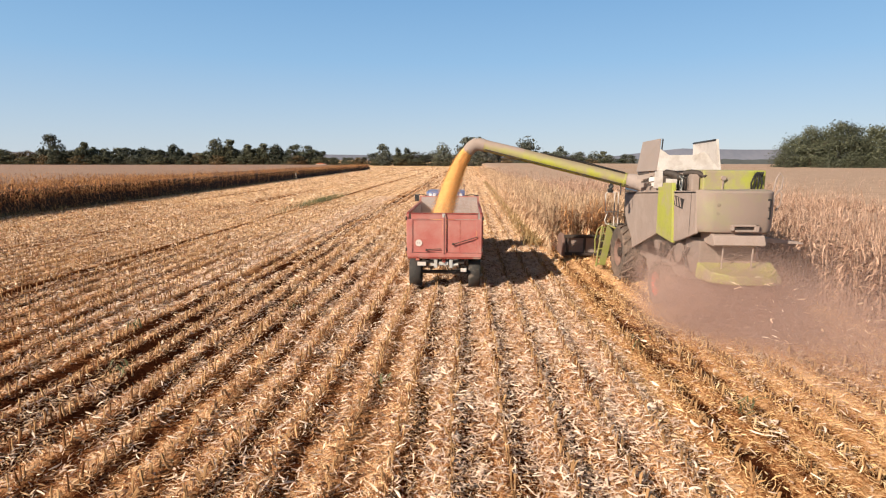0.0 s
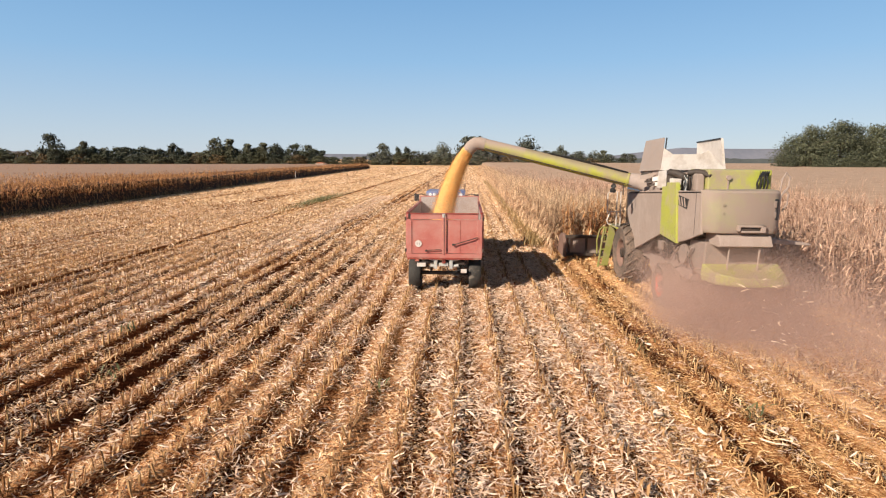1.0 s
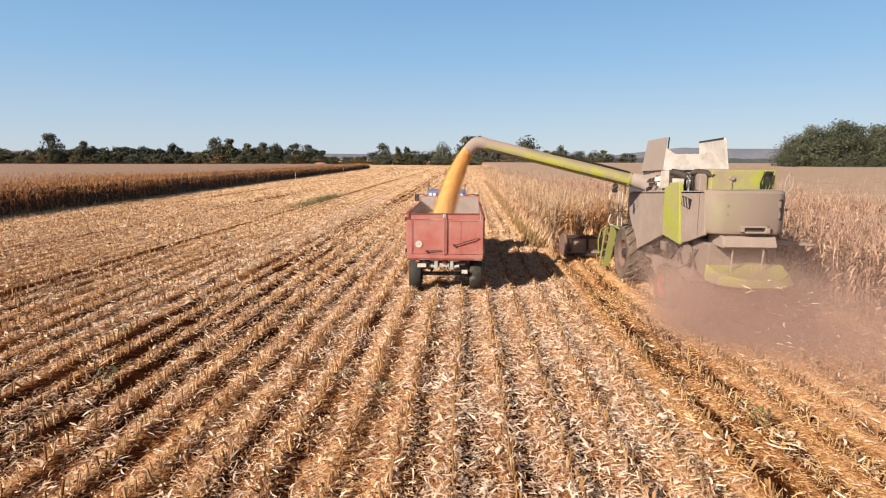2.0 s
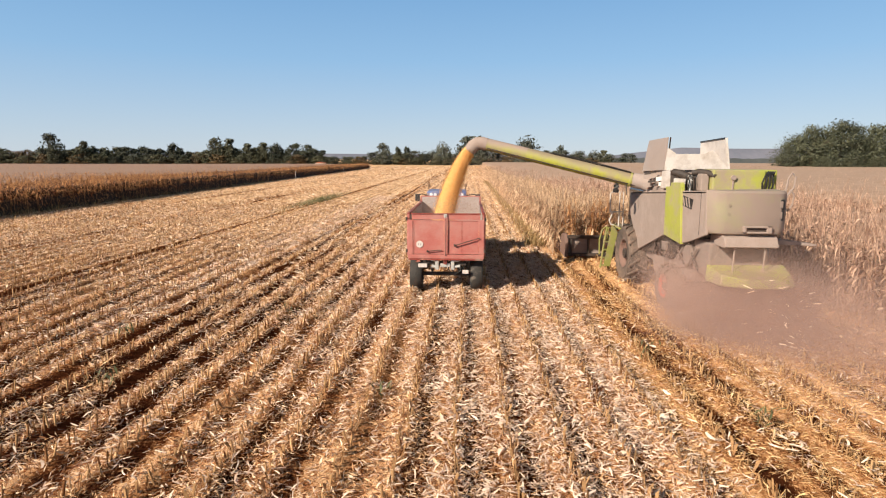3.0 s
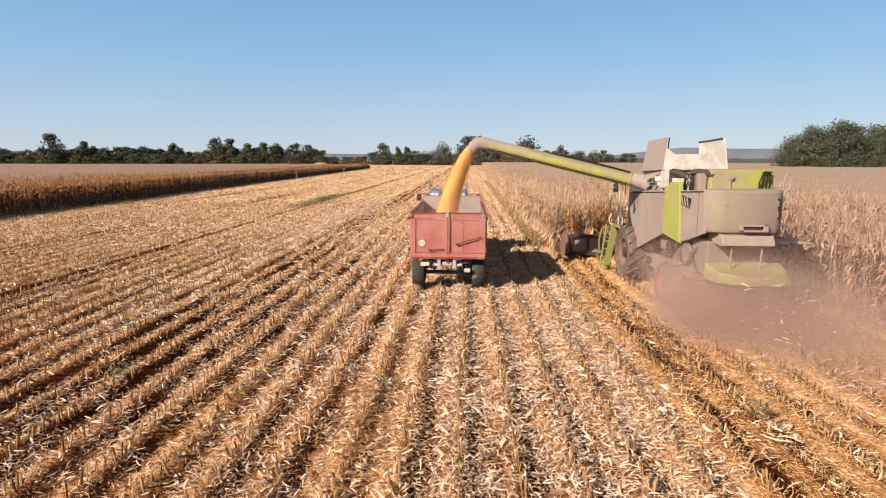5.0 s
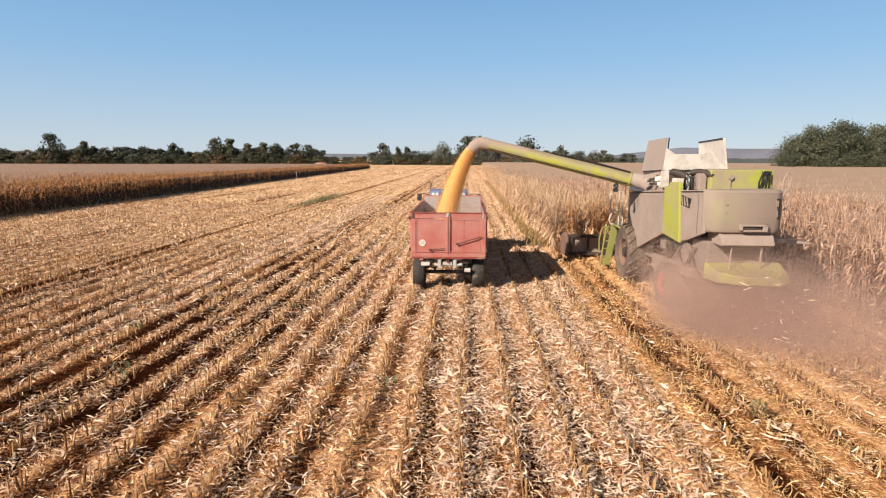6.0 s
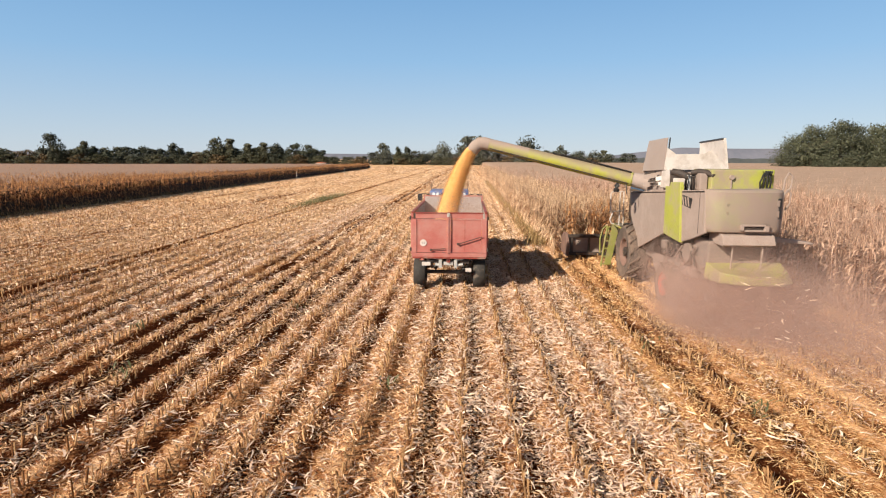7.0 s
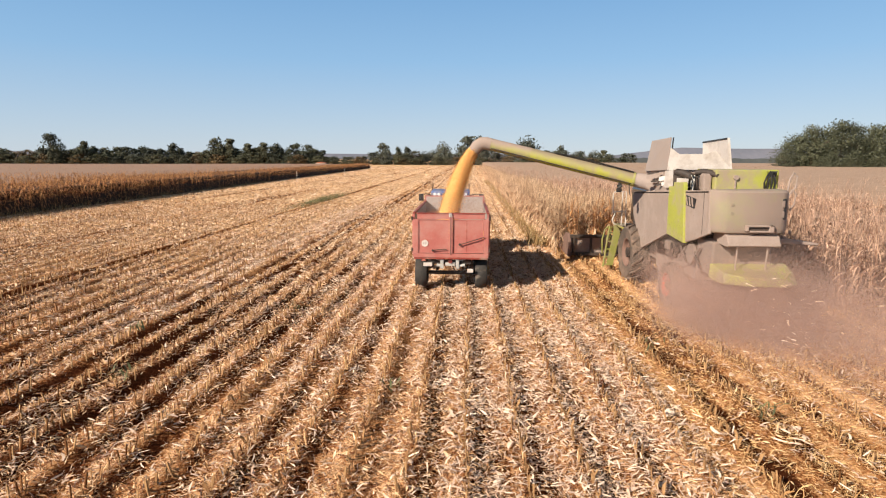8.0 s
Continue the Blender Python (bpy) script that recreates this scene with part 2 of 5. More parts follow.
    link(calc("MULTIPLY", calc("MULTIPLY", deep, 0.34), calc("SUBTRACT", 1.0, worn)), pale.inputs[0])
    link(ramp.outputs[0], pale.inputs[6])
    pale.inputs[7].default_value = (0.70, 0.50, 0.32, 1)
    link(pale.outputs[2], bsdf.inputs["Base Color"])
    bump.inputs["Strength"].default_value, bump.inputs["Distance"].default_value = 0.8, 0.03
    link(fine, bump.inputs["Height"])
    link(bump.outputs[0], bsdf.inputs["Normal"])
    return m


def litter_material(name, stops):
    """Dry shreds of leaf and stalk, each with a tone of its own, from weathered brown to bleached."""
    m = bpy.data.materials.new(name)
    m.use_nodes = True
    nt = m.node_tree
    link, bsdf = nt.links.new, nt.nodes["Principled BSDF"]
    bsdf.inputs["Roughness"].default_value, bsdf.inputs["Specular IOR Level"].default_value = 0.85, 0.12
    co, geo, ramp, mix = [nt.nodes.new("ShaderNode" + k) for k in ("TexCoord", "NewGeometry", "ValToRGB", "Math")]
    vein, patch, sway = [nt.nodes.new("ShaderNode" + k) for k in ("TexNoise", "TexNoise", "Math")]
    vein.inputs["Scale"].default_value, vein.inputs["Detail"].default_value = 45.0, 3.0
    patch.inputs["Scale"].default_value, patch.inputs["Detail"].default_value = 0.8, 3.0
    link(co.outputs["Object"], vein.inputs[0])
    link(co.outputs["Object"], patch.inputs[0])
    sway.operation, mix.operation = "ADD", "MULTIPLY_ADD"
    link(vein.outputs[0], sway.inputs[0])
    link(patch.outputs[0], sway.inputs[1])
    link(sway.outputs[0], mix.inputs[0])
    mix.inputs[1].default_value = 0.45
    shift = nt.nodes.new("ShaderNodeMath")
    shift.operation = "SUBTRACT"
    link(geo.outputs["Random Per Island"], shift.inputs[0])
    shift.inputs[1].default_value = 0.45
    link(shift.outputs[0], mix.inputs[2])
    link(mix.outputs[0], ramp.inputs[0])
    e = ramp.color_ramp.elements
    e[0].color, e[1].color = (*stops[0][1], 1), (*stops[-1][1], 1)
    for at, colour in stops[1:-1]:
        e.new(at).color = (*colour, 1)
    link(ramp.outputs[0], bsdf.inputs["Base Color"])
    return m


def dust_material():
    """Fine dust, which light also passes through."""
    m = bpy.data.materials.new("airborne_dust")
    m.use_nodes = True
    nt = m.node_tree
    d, t, mix, clear, thin = [nt.nodes.new("ShaderNode" + k) for k in ("BsdfDiffuse", "BsdfTranslucent", "MixShader", "BsdfTransparent", "MixShader")]
    d.inputs[0].default_value = t.inputs[0].default_value = (0.54, 0.365, 0.305, 1)
    nt.links.new(d.outputs[0], mix.inputs[1])
    nt.links.new(t.outputs[0], mix.inputs[2])
    mix.inputs[0].default_value = 0.35
    nt.links.new(clear.outputs[0], thin.inputs[1])
    nt.links.new(mix.outputs[0], thin.inputs[2])
    thin.inputs[0].default_value = 0.52  # each wisp lets some light by
    nt.links.new(thin.outputs[0], nt.nodes["Material Output"].inputs[0])
    return m


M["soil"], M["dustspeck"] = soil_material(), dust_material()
M["litter"] = litter_material("dry_maize_leaf_litter", ((0, (0.12, 0.038, 0.014)), (0.22, (0.31, 0.135, 0.056)), (0.48, (0.60, 0.345, 0.175)), (0.75, (0.86, 0.565, 0.325)), (1, (0.94, 0.72, 0.53))))
M["litter_pale"] = litter_material("pale_straw_up_the_field", ((0, (0.14, 0.055, 0.022)), (0.2, (0.36, 0.19, 0.095)), (0.45, (0.66, 0.43, 0.255)), (0.75, (0.86, 0.62, 0.415)), (1, (0.93, 0.74, 0.57))))
M["litter_gold"] = litter_material("fresh_golden_straw", ((0, (0.18, 0.068, 0.022)), (0.22, (0.39, 0.195, 0.076)), (0.50, (0.67, 0.405, 0.185)), (0.80, (0.86, 0.565, 0.275)), (1, (0.93, 0.69, 0.45))))


# ---- mesh tools ----
def thing(name, at, label, category, group="", kind=""):
    e = new(name)
    e.location = at
    e.empty_display_size = 0.3
    return tagged(e, label, category, group, kind)


ROOT = {}


def part(name, bm, mat, parent=None, label=""):
    """Links bm, whose vertices are in world metres, as one mesh under a thing or part."""
    me = bpy.data.meshes.new(name)
    base = Vector((0, 0, 0))
    if parent is not None:
        base = ROOT.get(parent, parent.location)
    bmesh.ops.translate(bm, verts=bm.verts, vec=-base)
    bmesh.ops.recalc_face_normals(bm, faces=bm.faces)
    bm.to_mesh(me)
    bm.free()
    me.materials.append(M[mat])
    ob = new(name, me)
    if parent is not None:
        ob.parent = parent
        ROOT[ob] = base
    return tagged(ob, label)


def smooth(ob, angle=40):
    ob.data.polygons.foreach_set("use_smooth", [True] * len(ob.data.polygons))
    ob.data.set_sharp_from_angle(angle=radians(angle))
    return ob


def box(x0, x1, y0, y1, z0, z1, bevel=0.0, bm=None):
    bm = bm or bmesh.new()
    r = bmesh.ops.create_cube(bm, size=1.0, matrix=Matrix.LocRotScale(((x0 + x1) / 2, (y0 + y1) / 2, (z0 + z1) / 2), None, (x1 - x0, y1 - y0, z1 - z0)))
    if bevel:
        es = {e for v in r["verts"] for e in v.link_edges}
        bmesh.ops.bevel(bm, geom=list(es), offset=bevel, segments=2, affect="EDGES", profile=0.6)
    return bm


def rod(a, b, r, seg=8, bm=None, r2=None):
    bm = bm or bmesh.new()
    a, b = Vector(a), Vector(b)
    d = b - a
    m = Matrix.Translation((a + b) / 2) @ d.to_track_quat("Z", "Y").to_matrix().to_4x4()
    bmesh.ops.create_cone(bm, cap_ends=True, segments=seg, radius1=r, radius2=r if r2 is None else r2, depth=d.length, matrix=m)
    return bm


def sweep(points, radii, seg=12, bm=None, caps=True):
    """A tube through points."""
    bm = bm or bmesh.new()
    pts = [Vector(p) for p in points]
    if not isinstance(radii, (list, tuple)):
        radii = [radii] * len(pts)
    rings = []
    for i, p in enumerate(pts):
        d = (pts[min(i + 1, len(pts) - 1)] - pts[max(i - 1, 0)]).normalized()
        side = d.cross(Vector((0.13, 0.31, 1))).normalized()
        up = side.cross(d)
        rings.append([bm.verts.new(p + float(radii[i]) * (math.cos(a) * side + math.sin(a) * up)) for a in [2 * math.pi * k / seg for k in range(seg)]])
    for r0, r1 in zip(rings, rings[1:]):
        for k in range(seg):
            bm.faces.new((r0[k], r0[(k + 1) % seg], r1[(k + 1) % seg], r1[k]))
    if caps:
        bm.faces.new(rings[0][::-1])
        bm.faces.new(rings[-1])
    return bm


def prism(outline, axis, lo, hi, bm=None, bevel=0.0):
    """A polygon in the plane across the axis, given thickness along it from lo to hi."""
    bm = bm or bmesh.new()

    def at(p, q):
        return (q, *p) if axis == "x" else (p[0], q, p[1]) if axis == "y" else (*p, q)
    a = [bm.verts.new(at(p, lo)) for p in outline]
    b = [bm.verts.new(at(p, hi)) for p in outline]
    n = len(outline)
    faces = [bm.faces.new(a), bm.faces.new(b[::-1])]
    for i in range(n):
        faces.append(bm.faces.new((a[i], b[i], b[(i + 1) % n], a[(i + 1) % n])))
    bmesh.ops.recalc_face_normals(bm, faces=faces)
    if bevel:
        bmesh.ops.bevel(bm, geom=list({e for f in faces for e in f.edges}), offset=bevel, segments=2, affect="EDGES", profile=0.6)
    return bm


def slab(corners, thick, bm=None):
    """A flat panel through corners, thickened along its normal."""
    bm = bm or bmesh.new()
    c = [Vector(p) for p in corners]
    n = (c[1] - c[0]).cross(c[-1] - c[0]).normalized() * thick
    a = [bm.verts.new(p) for p in c]
    b = [bm.verts.new(p + n) for p in c]
    k = len(c)
    fs = [bm.faces.new(a), bm.faces.new(b[::-1])]
    for i in range(k):
        fs.append(bm.faces.new((a[i], b[i], b[(i + 1) % k], a[(i + 1) % k])))
    bmesh.ops.recalc_face_normals(bm, faces=fs)
    return bm


def quad_mesh(name, verts, quads, mats, index=None):
    """One mesh from arrays of vertices and quads."""
    me = bpy.data.meshes.new(name)
    verts, quads = np.asarray(verts, np.float32), np.asarray(quads, np.int32)
    me.vertices.add(len(verts))
    me.vertices.foreach_set("co", verts.ravel())
    me.loops.add(quads.size)
    me.loops.foreach_set("vertex_index", quads.ravel())
    me.polygons.add(len(quads))
    me.polygons.foreach_set("loop_start", np.arange(0, quads.size, quads.shape[1], dtype=np.int32))
    for m in mats:
        me.materials.append(M[m])
    if index is not None:
        me.polygons.foreach_set("material_index", np.asarray(index, np.int32))
    me.update(calc_edges=True)
    return me


rng = np.random.default_rng(7)


def scatter(kinds, place, turn, size, lean=None):
    """Copies of small models (verts, quads), one chosen for each place, as one array of vertices and quads."""
    pick = rng.integers(0, len(kinds), len(place))
    vs, qs, base = [], [], 0
    for k, (v, q) in enumerate(kinds):
        at = np.nonzero(pick == k)[0]
        if not len(at):
            continue
        c, s = np.cos(turn[at]), np.sin(turn[at])
        w = v[None, :, :] * size[at][:, None, None]
        if lean is not None:
            w = w.copy()
            w[:, :, 0] += lean[at, 0][:, None] * w[:, :, 2]
            w[:, :, 1] += lean[at, 1][:, None] * w[:, :, 2]
        out = np.stack([w[:, :, 0] * c[:, None] - w[:, :, 1] * s[:, None], w[:, :, 0] * s[:, None] + w[:, :, 1] * c[:, None], w[:, :, 2]], 2) + place[at][:, None, :]
        vs.append(out.reshape(-1, 3))
        qs.append((q[None] + (np.arange(len(at)) * len(v))[:, None, None] + base).reshape(-1, q.shape[1]))
        base += len(at) * len(v)
    return np.concatenate(vs), np.concatenate(qs)


# ---- ground: one sheet with the low ridges of the maize rows ----
def furrow_sway(x, y):
    """How far, in rows, a furrow wanders from its line."""
    row = np.round((x - ROW_AT) / ROW)
    return 0.07 * np.sin(y * 0.9 + row * 2.1) + 0.05 * np.sin(y * 2.3 + row)


def ridge(x, y):
    """Height of the ground."""
    near = np.exp(-np.maximum(y - 25, 0) / 30) * (np.abs(x + 12) < 30)
    ph = (x - ROW_AT) / ROW * 2 * np.pi
    wob = np.sin(x * 2.1 + y * 0.9) * np.sin(y * 1.7 - x * 0.6) + 0.6 * np.sin(x * 5.3 - y * 3.1)
    f = ((x - ROW_AT) / ROW + furrow_sway(x, y)) % 1.0
    wob = wob - 2.2 * np.exp(-((f - 0.22) / 0.09) ** 2)
    return near * (0.045 * np.cos(ph + 0.25 * np.sin(y * 0.8 + x)) + 0.015 * wob - 0.05)


def axis_steps(lo, hi, step, far, ratio):
    mid = list(np.arange(lo, hi, step))
    up, down, d = [], [], step
    p = mid[-1]
    while p < far:
        d *= ratio
        p += d
        up.append(p)
    p, d = lo, step
    while p > -far:
        d *= ratio
        p -= d
        down.append(p)
    return np.array(down[::-1] + mid + up)


gx, gy = axis_steps(-30, 12, 0.125, 4500, 1.25), axis_steps(0, 45, 0.4, 4500, 1.15)
X, Y = np.meshgrid(gx, gy)
Z = ridge(X, Y)
n = len(gx)
i0 = (np.arange(len(gy) - 1)[:, None] * n + np.arange(n - 1)[None]).ravel()
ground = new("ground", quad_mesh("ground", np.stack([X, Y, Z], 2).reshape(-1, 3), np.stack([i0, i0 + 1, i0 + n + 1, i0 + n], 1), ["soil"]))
ground.data.polygons.foreach_set("use_smooth", [True] * len(ground.data.polygons))
tagged(ground, "brown soil with chaff and straw in low ridges", "ground", kind="structure")


def strip(length, width, bend, twist, segs=2):
    """A dry leaf: a strip that rises, bends and twists."""
    v, q = [], []
    for i in range(segs + 1):
        u = i / segs
        w = width * (0.10 + 0.90 * math.sin(math.pi * (0.08 + 0.84 * u)))
        a = twist * (u - 0.5)
        z = bend * 4 * u * (1 - u)
        for s in (-1, 1):
            v.append(((u - 0.5) * length, s * w * math.cos(a) / 2, z + s * w * math.sin(a) / 2))
    for i in range(segs):
        q.append((2 * i, 2 * i + 2, 2 * i + 3, 2 * i + 1))
    return np.array(v), np.array(q)


def litter_band(count, x0, x1, y0, y1, lo, hi, kinds, hug=0.0, lift=0.005):
    x, y = rng.uniform(x0, x1, count), rng.uniform(y0, y1, count)
    if hug:  # more of it between the rows
        mid = np.round((x - ROW_AT) / ROW - 0.5) + 0.5
        x = x + hug * (mid * ROW + ROW_AT - x) * rng.uniform(0, 1, count)
    # bare patches, long in the way of the rows; beside a row they also imitate its shade
    ph = ((x - ROW_AT) / ROW + furrow_sway(x, y)) % 1.0
    bare = np.sin(x * 2.3 + 0.7 * np.sin(y * 0.5)) + np.sin(y * 0.75 + 2.0 * np.sin(x * 1.3)) + np.sin(x * 0.45 + 1.0) - 0.8 * (x > -0.2) * (x < 3.6) + 1.6 * np.clip((-2.5 - x) / 2, 0, 1) * np.clip((15 - y) / 4, 0, 1)
    for at, wide, much in BANDS:
        bare = bare + 3.2 * much * np.clip(1 - np.abs(x - at + 0.15 * np.sin(y * 0.4)) / wide, 0, 1)
    row = np.floor((x - ROW_AT) / ROW)
    open_ = np.clip(0.42 + 0.45 * np.sin(row * 2.4 + 1.1) + 0.55 * np.sin(y * 0.9 + row * 1.7) + 0.6 * np.sin(y * 2.7 + row * 3.1) + 0.3 * np.sin(y * 6.1 + row), 0, 1)
    open_ = open_ * np.where((x > -0.4) & (x < FRESH), 0.4, 1.0)  # thickly strewn lane
    keep = rng.uniform(size=count) > np.clip(0.06 + 0.14 * bare, 0.0, 0.75) + 0.95 * np.clip(1.6 - y / 26, 0.25, 1) * open_ * np.exp(-((ph - 0.24) / 0.19) ** 2)
    x, y = x[keep], y[keep]
    count = len(x)
    z = ridge(x, y) + rng.uniform(lift, lift + 0.06, count)
    return scatter(kinds, np.stack([x, y, z], 1), rng.uniform(0, 2 * np.pi, count), rng.uniform(lo, hi, count), np.zeros((count, 2)))


def tilted(v, ax, ay):
    m = np.array(Euler((ax, ay, 0)).to_matrix())
    return v @ m.T


def stuff(name, pieces, mat, label, category):
    vs, qs, base = [], [], 0
    for v, q in pieces:
        vs.append(v)
        qs.append(q + base)
        base += len(v)
    ob = new(name, quad_mesh(name, np.concatenate(vs), np.concatenate(qs), [mat]))
    return tagged(ob, label, category, kind="stuff")


def curl(length, width, side, rise, twist, segs=2):
    """A shred of leaf or straw that curves sideways and up, tapering to its ends."""
    v, q = [], []
    for i in range(segs + 1):
        u = i / segs
        w = width * (0.35 + 0.65 * math.sin(math.pi * (0.12 + 0.76 * u)))
        a, k = twist * (u - 0.5), 4 * u * (1 - u)
        for s in (-1, 1):
            v.append(((u - 0.5) * length, side * k + s * w * math.cos(a) / 2, rise * k + s * w * math.sin(a) / 2))
    q = [(2 * i, 2 * i + 2, 2 * i + 3, 2 * i + 1) for i in range(segs)]
    return np.array(v), np.array(q)


def kinds_of(n_, wide, side, rise, tip, segs=2):
    out = []
    for _ in range(n_):
        v, q = curl(1.0, rng.uniform(*wide), rng.uniform(-side, side), rng.uniform(0, rise), rng.uniform(-1.6, 1.6), segs)
        out.append((tilted(v, rng.uniform(-0.9, 0.9), rng.uniform(-tip, tip)), q))
    return out


def shred():
    """A torn shred of leaf, pointed at both ends."""
    w, b = rng.uniform(0.03, 0.11), rng.uniform(-0.12, 0.12)
    v = np.array([(-0.5, 0, 0), (rng.uniform(-0.2, 0.2), -w / 2, b), (0.5, rng.uniform(-0.15, 0.15), 0), (rng.uniform(-0.2, 0.2), w / 2, -b)])
    return tilted(v, rng.uniform(-0.8, 0.8), rng.uniform(-0.55, 0.55)), np.array([(0, 1, 2, 3)])


leafkinds = kinds_of(18, (0.07, 0.21), 0.08, 0.12, 0.45)
fibres = kinds_of(20, (0.022, 0.055), 0.20, 0.16, 0.50)
straws = [shred() for _ in range(20)]
broad = kinds_of(10, (0.20, 0.34), 0.15, 0.22, 0.4, 3)
thin = [(v * np.array((1, 0.6, 0.7)), q) for v, q in straws]
wide = [(v * np.array((1, 1.8, 1.2)), q) for v, q in straws]
stuff("leaf_litter", [
    litter_band(24000, -13, FRESH, 5.0, 17, 0.04, 0.14, leafkinds, 0.2),
    litter_band(64000, -13, FRESH, 5.0, 17, 0.06, 0.20, fibres, 0.1),
    litter_band(150000, -13, FRESH, 5.0, 17, 0.04, 0.14, straws + thin + wide, 0.1),
    litter_band(42000, -10, FRESH, -7.0, 5.0, 0.06, 0.20, straws + wide, 0.1),
    litter_band(12000, -34, -13, 0.0, 17, 0.09, 0.24, wide, 0.2)],
    "litter", "dry brown maize leaves and straw strewn between stubble rows", "crop residue")
stuff("bleached_straw", [
    litter_band(20000, -20, FRESH, 17, 27, 0.06, 0.20, leafkinds, 0.2),
    litter_band(75000, -34, FRESH, 16, 30, 0.07, 0.22, straws + wide, 0.2),
    litter_band(65000, -34, FRESH, 25, 50, 0.10, 0.28, wide, 0.2),
    litter_band(45000, -38, 4, 45, 130, 0.18, 0.45, straws, 0.2),
    litter_band(12000, -48, 4, 130, 300, 0.5, 1.0, straws, 0.0)],
    "litter_pale", "pale straw and leaves spread over the cut field", "crop residue")
stuff("fresh_straw", [
    litter_band(30000, FRESH - 0.4, 12, 5.0, 17, 0.06, 0.19, fibres, 0.0),
    litter_band(70000, FRESH - 0.4, 12, 5.0, 17, 0.04, 0.13, straws + thin, 0.0),
    litter_band(5000, FRESH - 0.4, 12, 5.0, 17, 0.05, 0.14, leafkinds, 0.0),
    litter_band(8000, FRESH, 10, -7.0, 5.0, 0.06, 0.18, straws + wide, 0.1),
    litter_band(10000, FRESH - 0.4, 9, 17, 24, 0.07, 0.20, wide + fibres, 0.2)],
    "litter_gold", "golden straw freshly thrown over the cut rows", "crop residue")


def drifts(count, x0, x1, y0, y1, lo, hi, kinds, lumps):
    """Husks that lie in loose heaps."""
    cx, cy = rng.uniform(x0, x1, lumps), rng.uniform(y0, y1, lumps)
    at = rng.integers(0, lumps, count)
    wide_ = rng.uniform(0.08, 0.3, lumps)[at]
    x, y = cx[at] + rng.normal(0, 1, count) * wide_, cy[at] + rng.normal(0, 1, count) * wide_ * 1.6
    z = ridge(x, y) + rng.uniform(0.04, 0.10, count)
    return scatter(kinds, np.stack([x, y, z], 1), rng.uniform(0, 2 * np.pi, count), rng.uniform(lo, hi, count), np.zeros((count, 2)))


stuff("husk_litter", [
    litter_band(9000, -13, 3.5, 5.0, 17, 0.05, 0.17, leafkinds, 0.3, 0.045),
    drifts(12000, -13, 3.5, 5.0, 19, 0.06, 0.18, leafkinds + fibres, 480),
    drifts(9000, -0.3, 3.0, 5.0, 22, 0.06, 0.18, leafkinds + fibres, 300),
    litter_band(4000, -10, 10, -7.0, 5.0, 0.06, 0.18, wide, 0.2, 0.045),
    litter_band(1500, 4.2, 12, 5.0, 13, 0.05, 0.18, leafkinds, 0.0, 0.04),
    drifts(1600, 3.4, 12, 5.0, 15, 0.06, 0.18, leafkinds, 130),
    litter_band(7500, -0.5, 3.4, 5.0, 26, 0.05, 0.17, leafkinds, 0.2, 0.045),
    litter_band(350, -0.5, 3.4, 5.0, 20, 0.09, 0.18, broad, 0.0, 0.05),
    litter_band(400, -12, 8, 5.0, 20, 0.09, 0.18, broad, 0.0, 0.05),
    litter_band(5000, -4.5, -0.2, 9, 26, 0.06, 0.20, leafkinds, 0.2, 0.045),
    litter_band(8000, -9.3, -7.3, 12, 60, 0.10, 0.26, leafkinds, 0.3, 0.04),
    litter_band(17000, -30, 4, 17, 45, 0.10, 0.26, leafkinds, 0.3, 0.04)],
    "husk", "pale maize husks and cobs left on the field", "crop residue")


def sheaths(per_m, x0, x1, y0, y1, lo, hi):
    """Torn leaf sheaths that stand up round the stalks of a row."""
    rows = np.arange(math.ceil((x0 - ROW_AT) / ROW), math.floor((x1 - ROW_AT) / ROW) + 1) * ROW + ROW_AT
    k = int((y1 - y0) * per_m)
    x, y = (rows[:, None] + rng.normal(0, 0.045, (len(rows), k))).ravel(), rng.uniform(y0, y1, (len(rows), k)).ravel()
    thick = 0.55 + 0.45 * np.sin(y * 1.9 + x * 5.0) * np.sin(y * 0.6 + x * 2.0)  # rows are ragged
    keep = rng.uniform(size=len(x)) < thick
    x, y = x[keep], y[keep]
    up = [(tilted(v + np.array((0.5, 0, 0)), rng.uniform(-1.5, 1.5), -rng.uniform(0.7, 1.45)), q) for v, q in fibres + leafkinds[:5]]
    return scatter(up, np.stack([x, y, ridge(x, y)], 1), rng.uniform(0, 2 * np.pi, len(x)), rng.uniform(lo, hi, len(x)))


stuff("leaf_sheaths", [sheaths(52, -14, FRESH, 5.0, 17, 0.08, 0.20), sheaths(16, -24, FRESH, 17, 32, 0.09, 0.22), sheaths(18, -10, FRESH, -7, 5, 0.09, 0.2)], "litter", "torn dry leaf sheaths standing along the stubble rows", "crop residue")
stuff("fresh_sheaths", [sheaths(70, FRESH, 9.8, 5.0, 15, 0.08, 0.19)], "litter_gold", "golden leaf sheaths standing along the stubble rows", "crop residue")


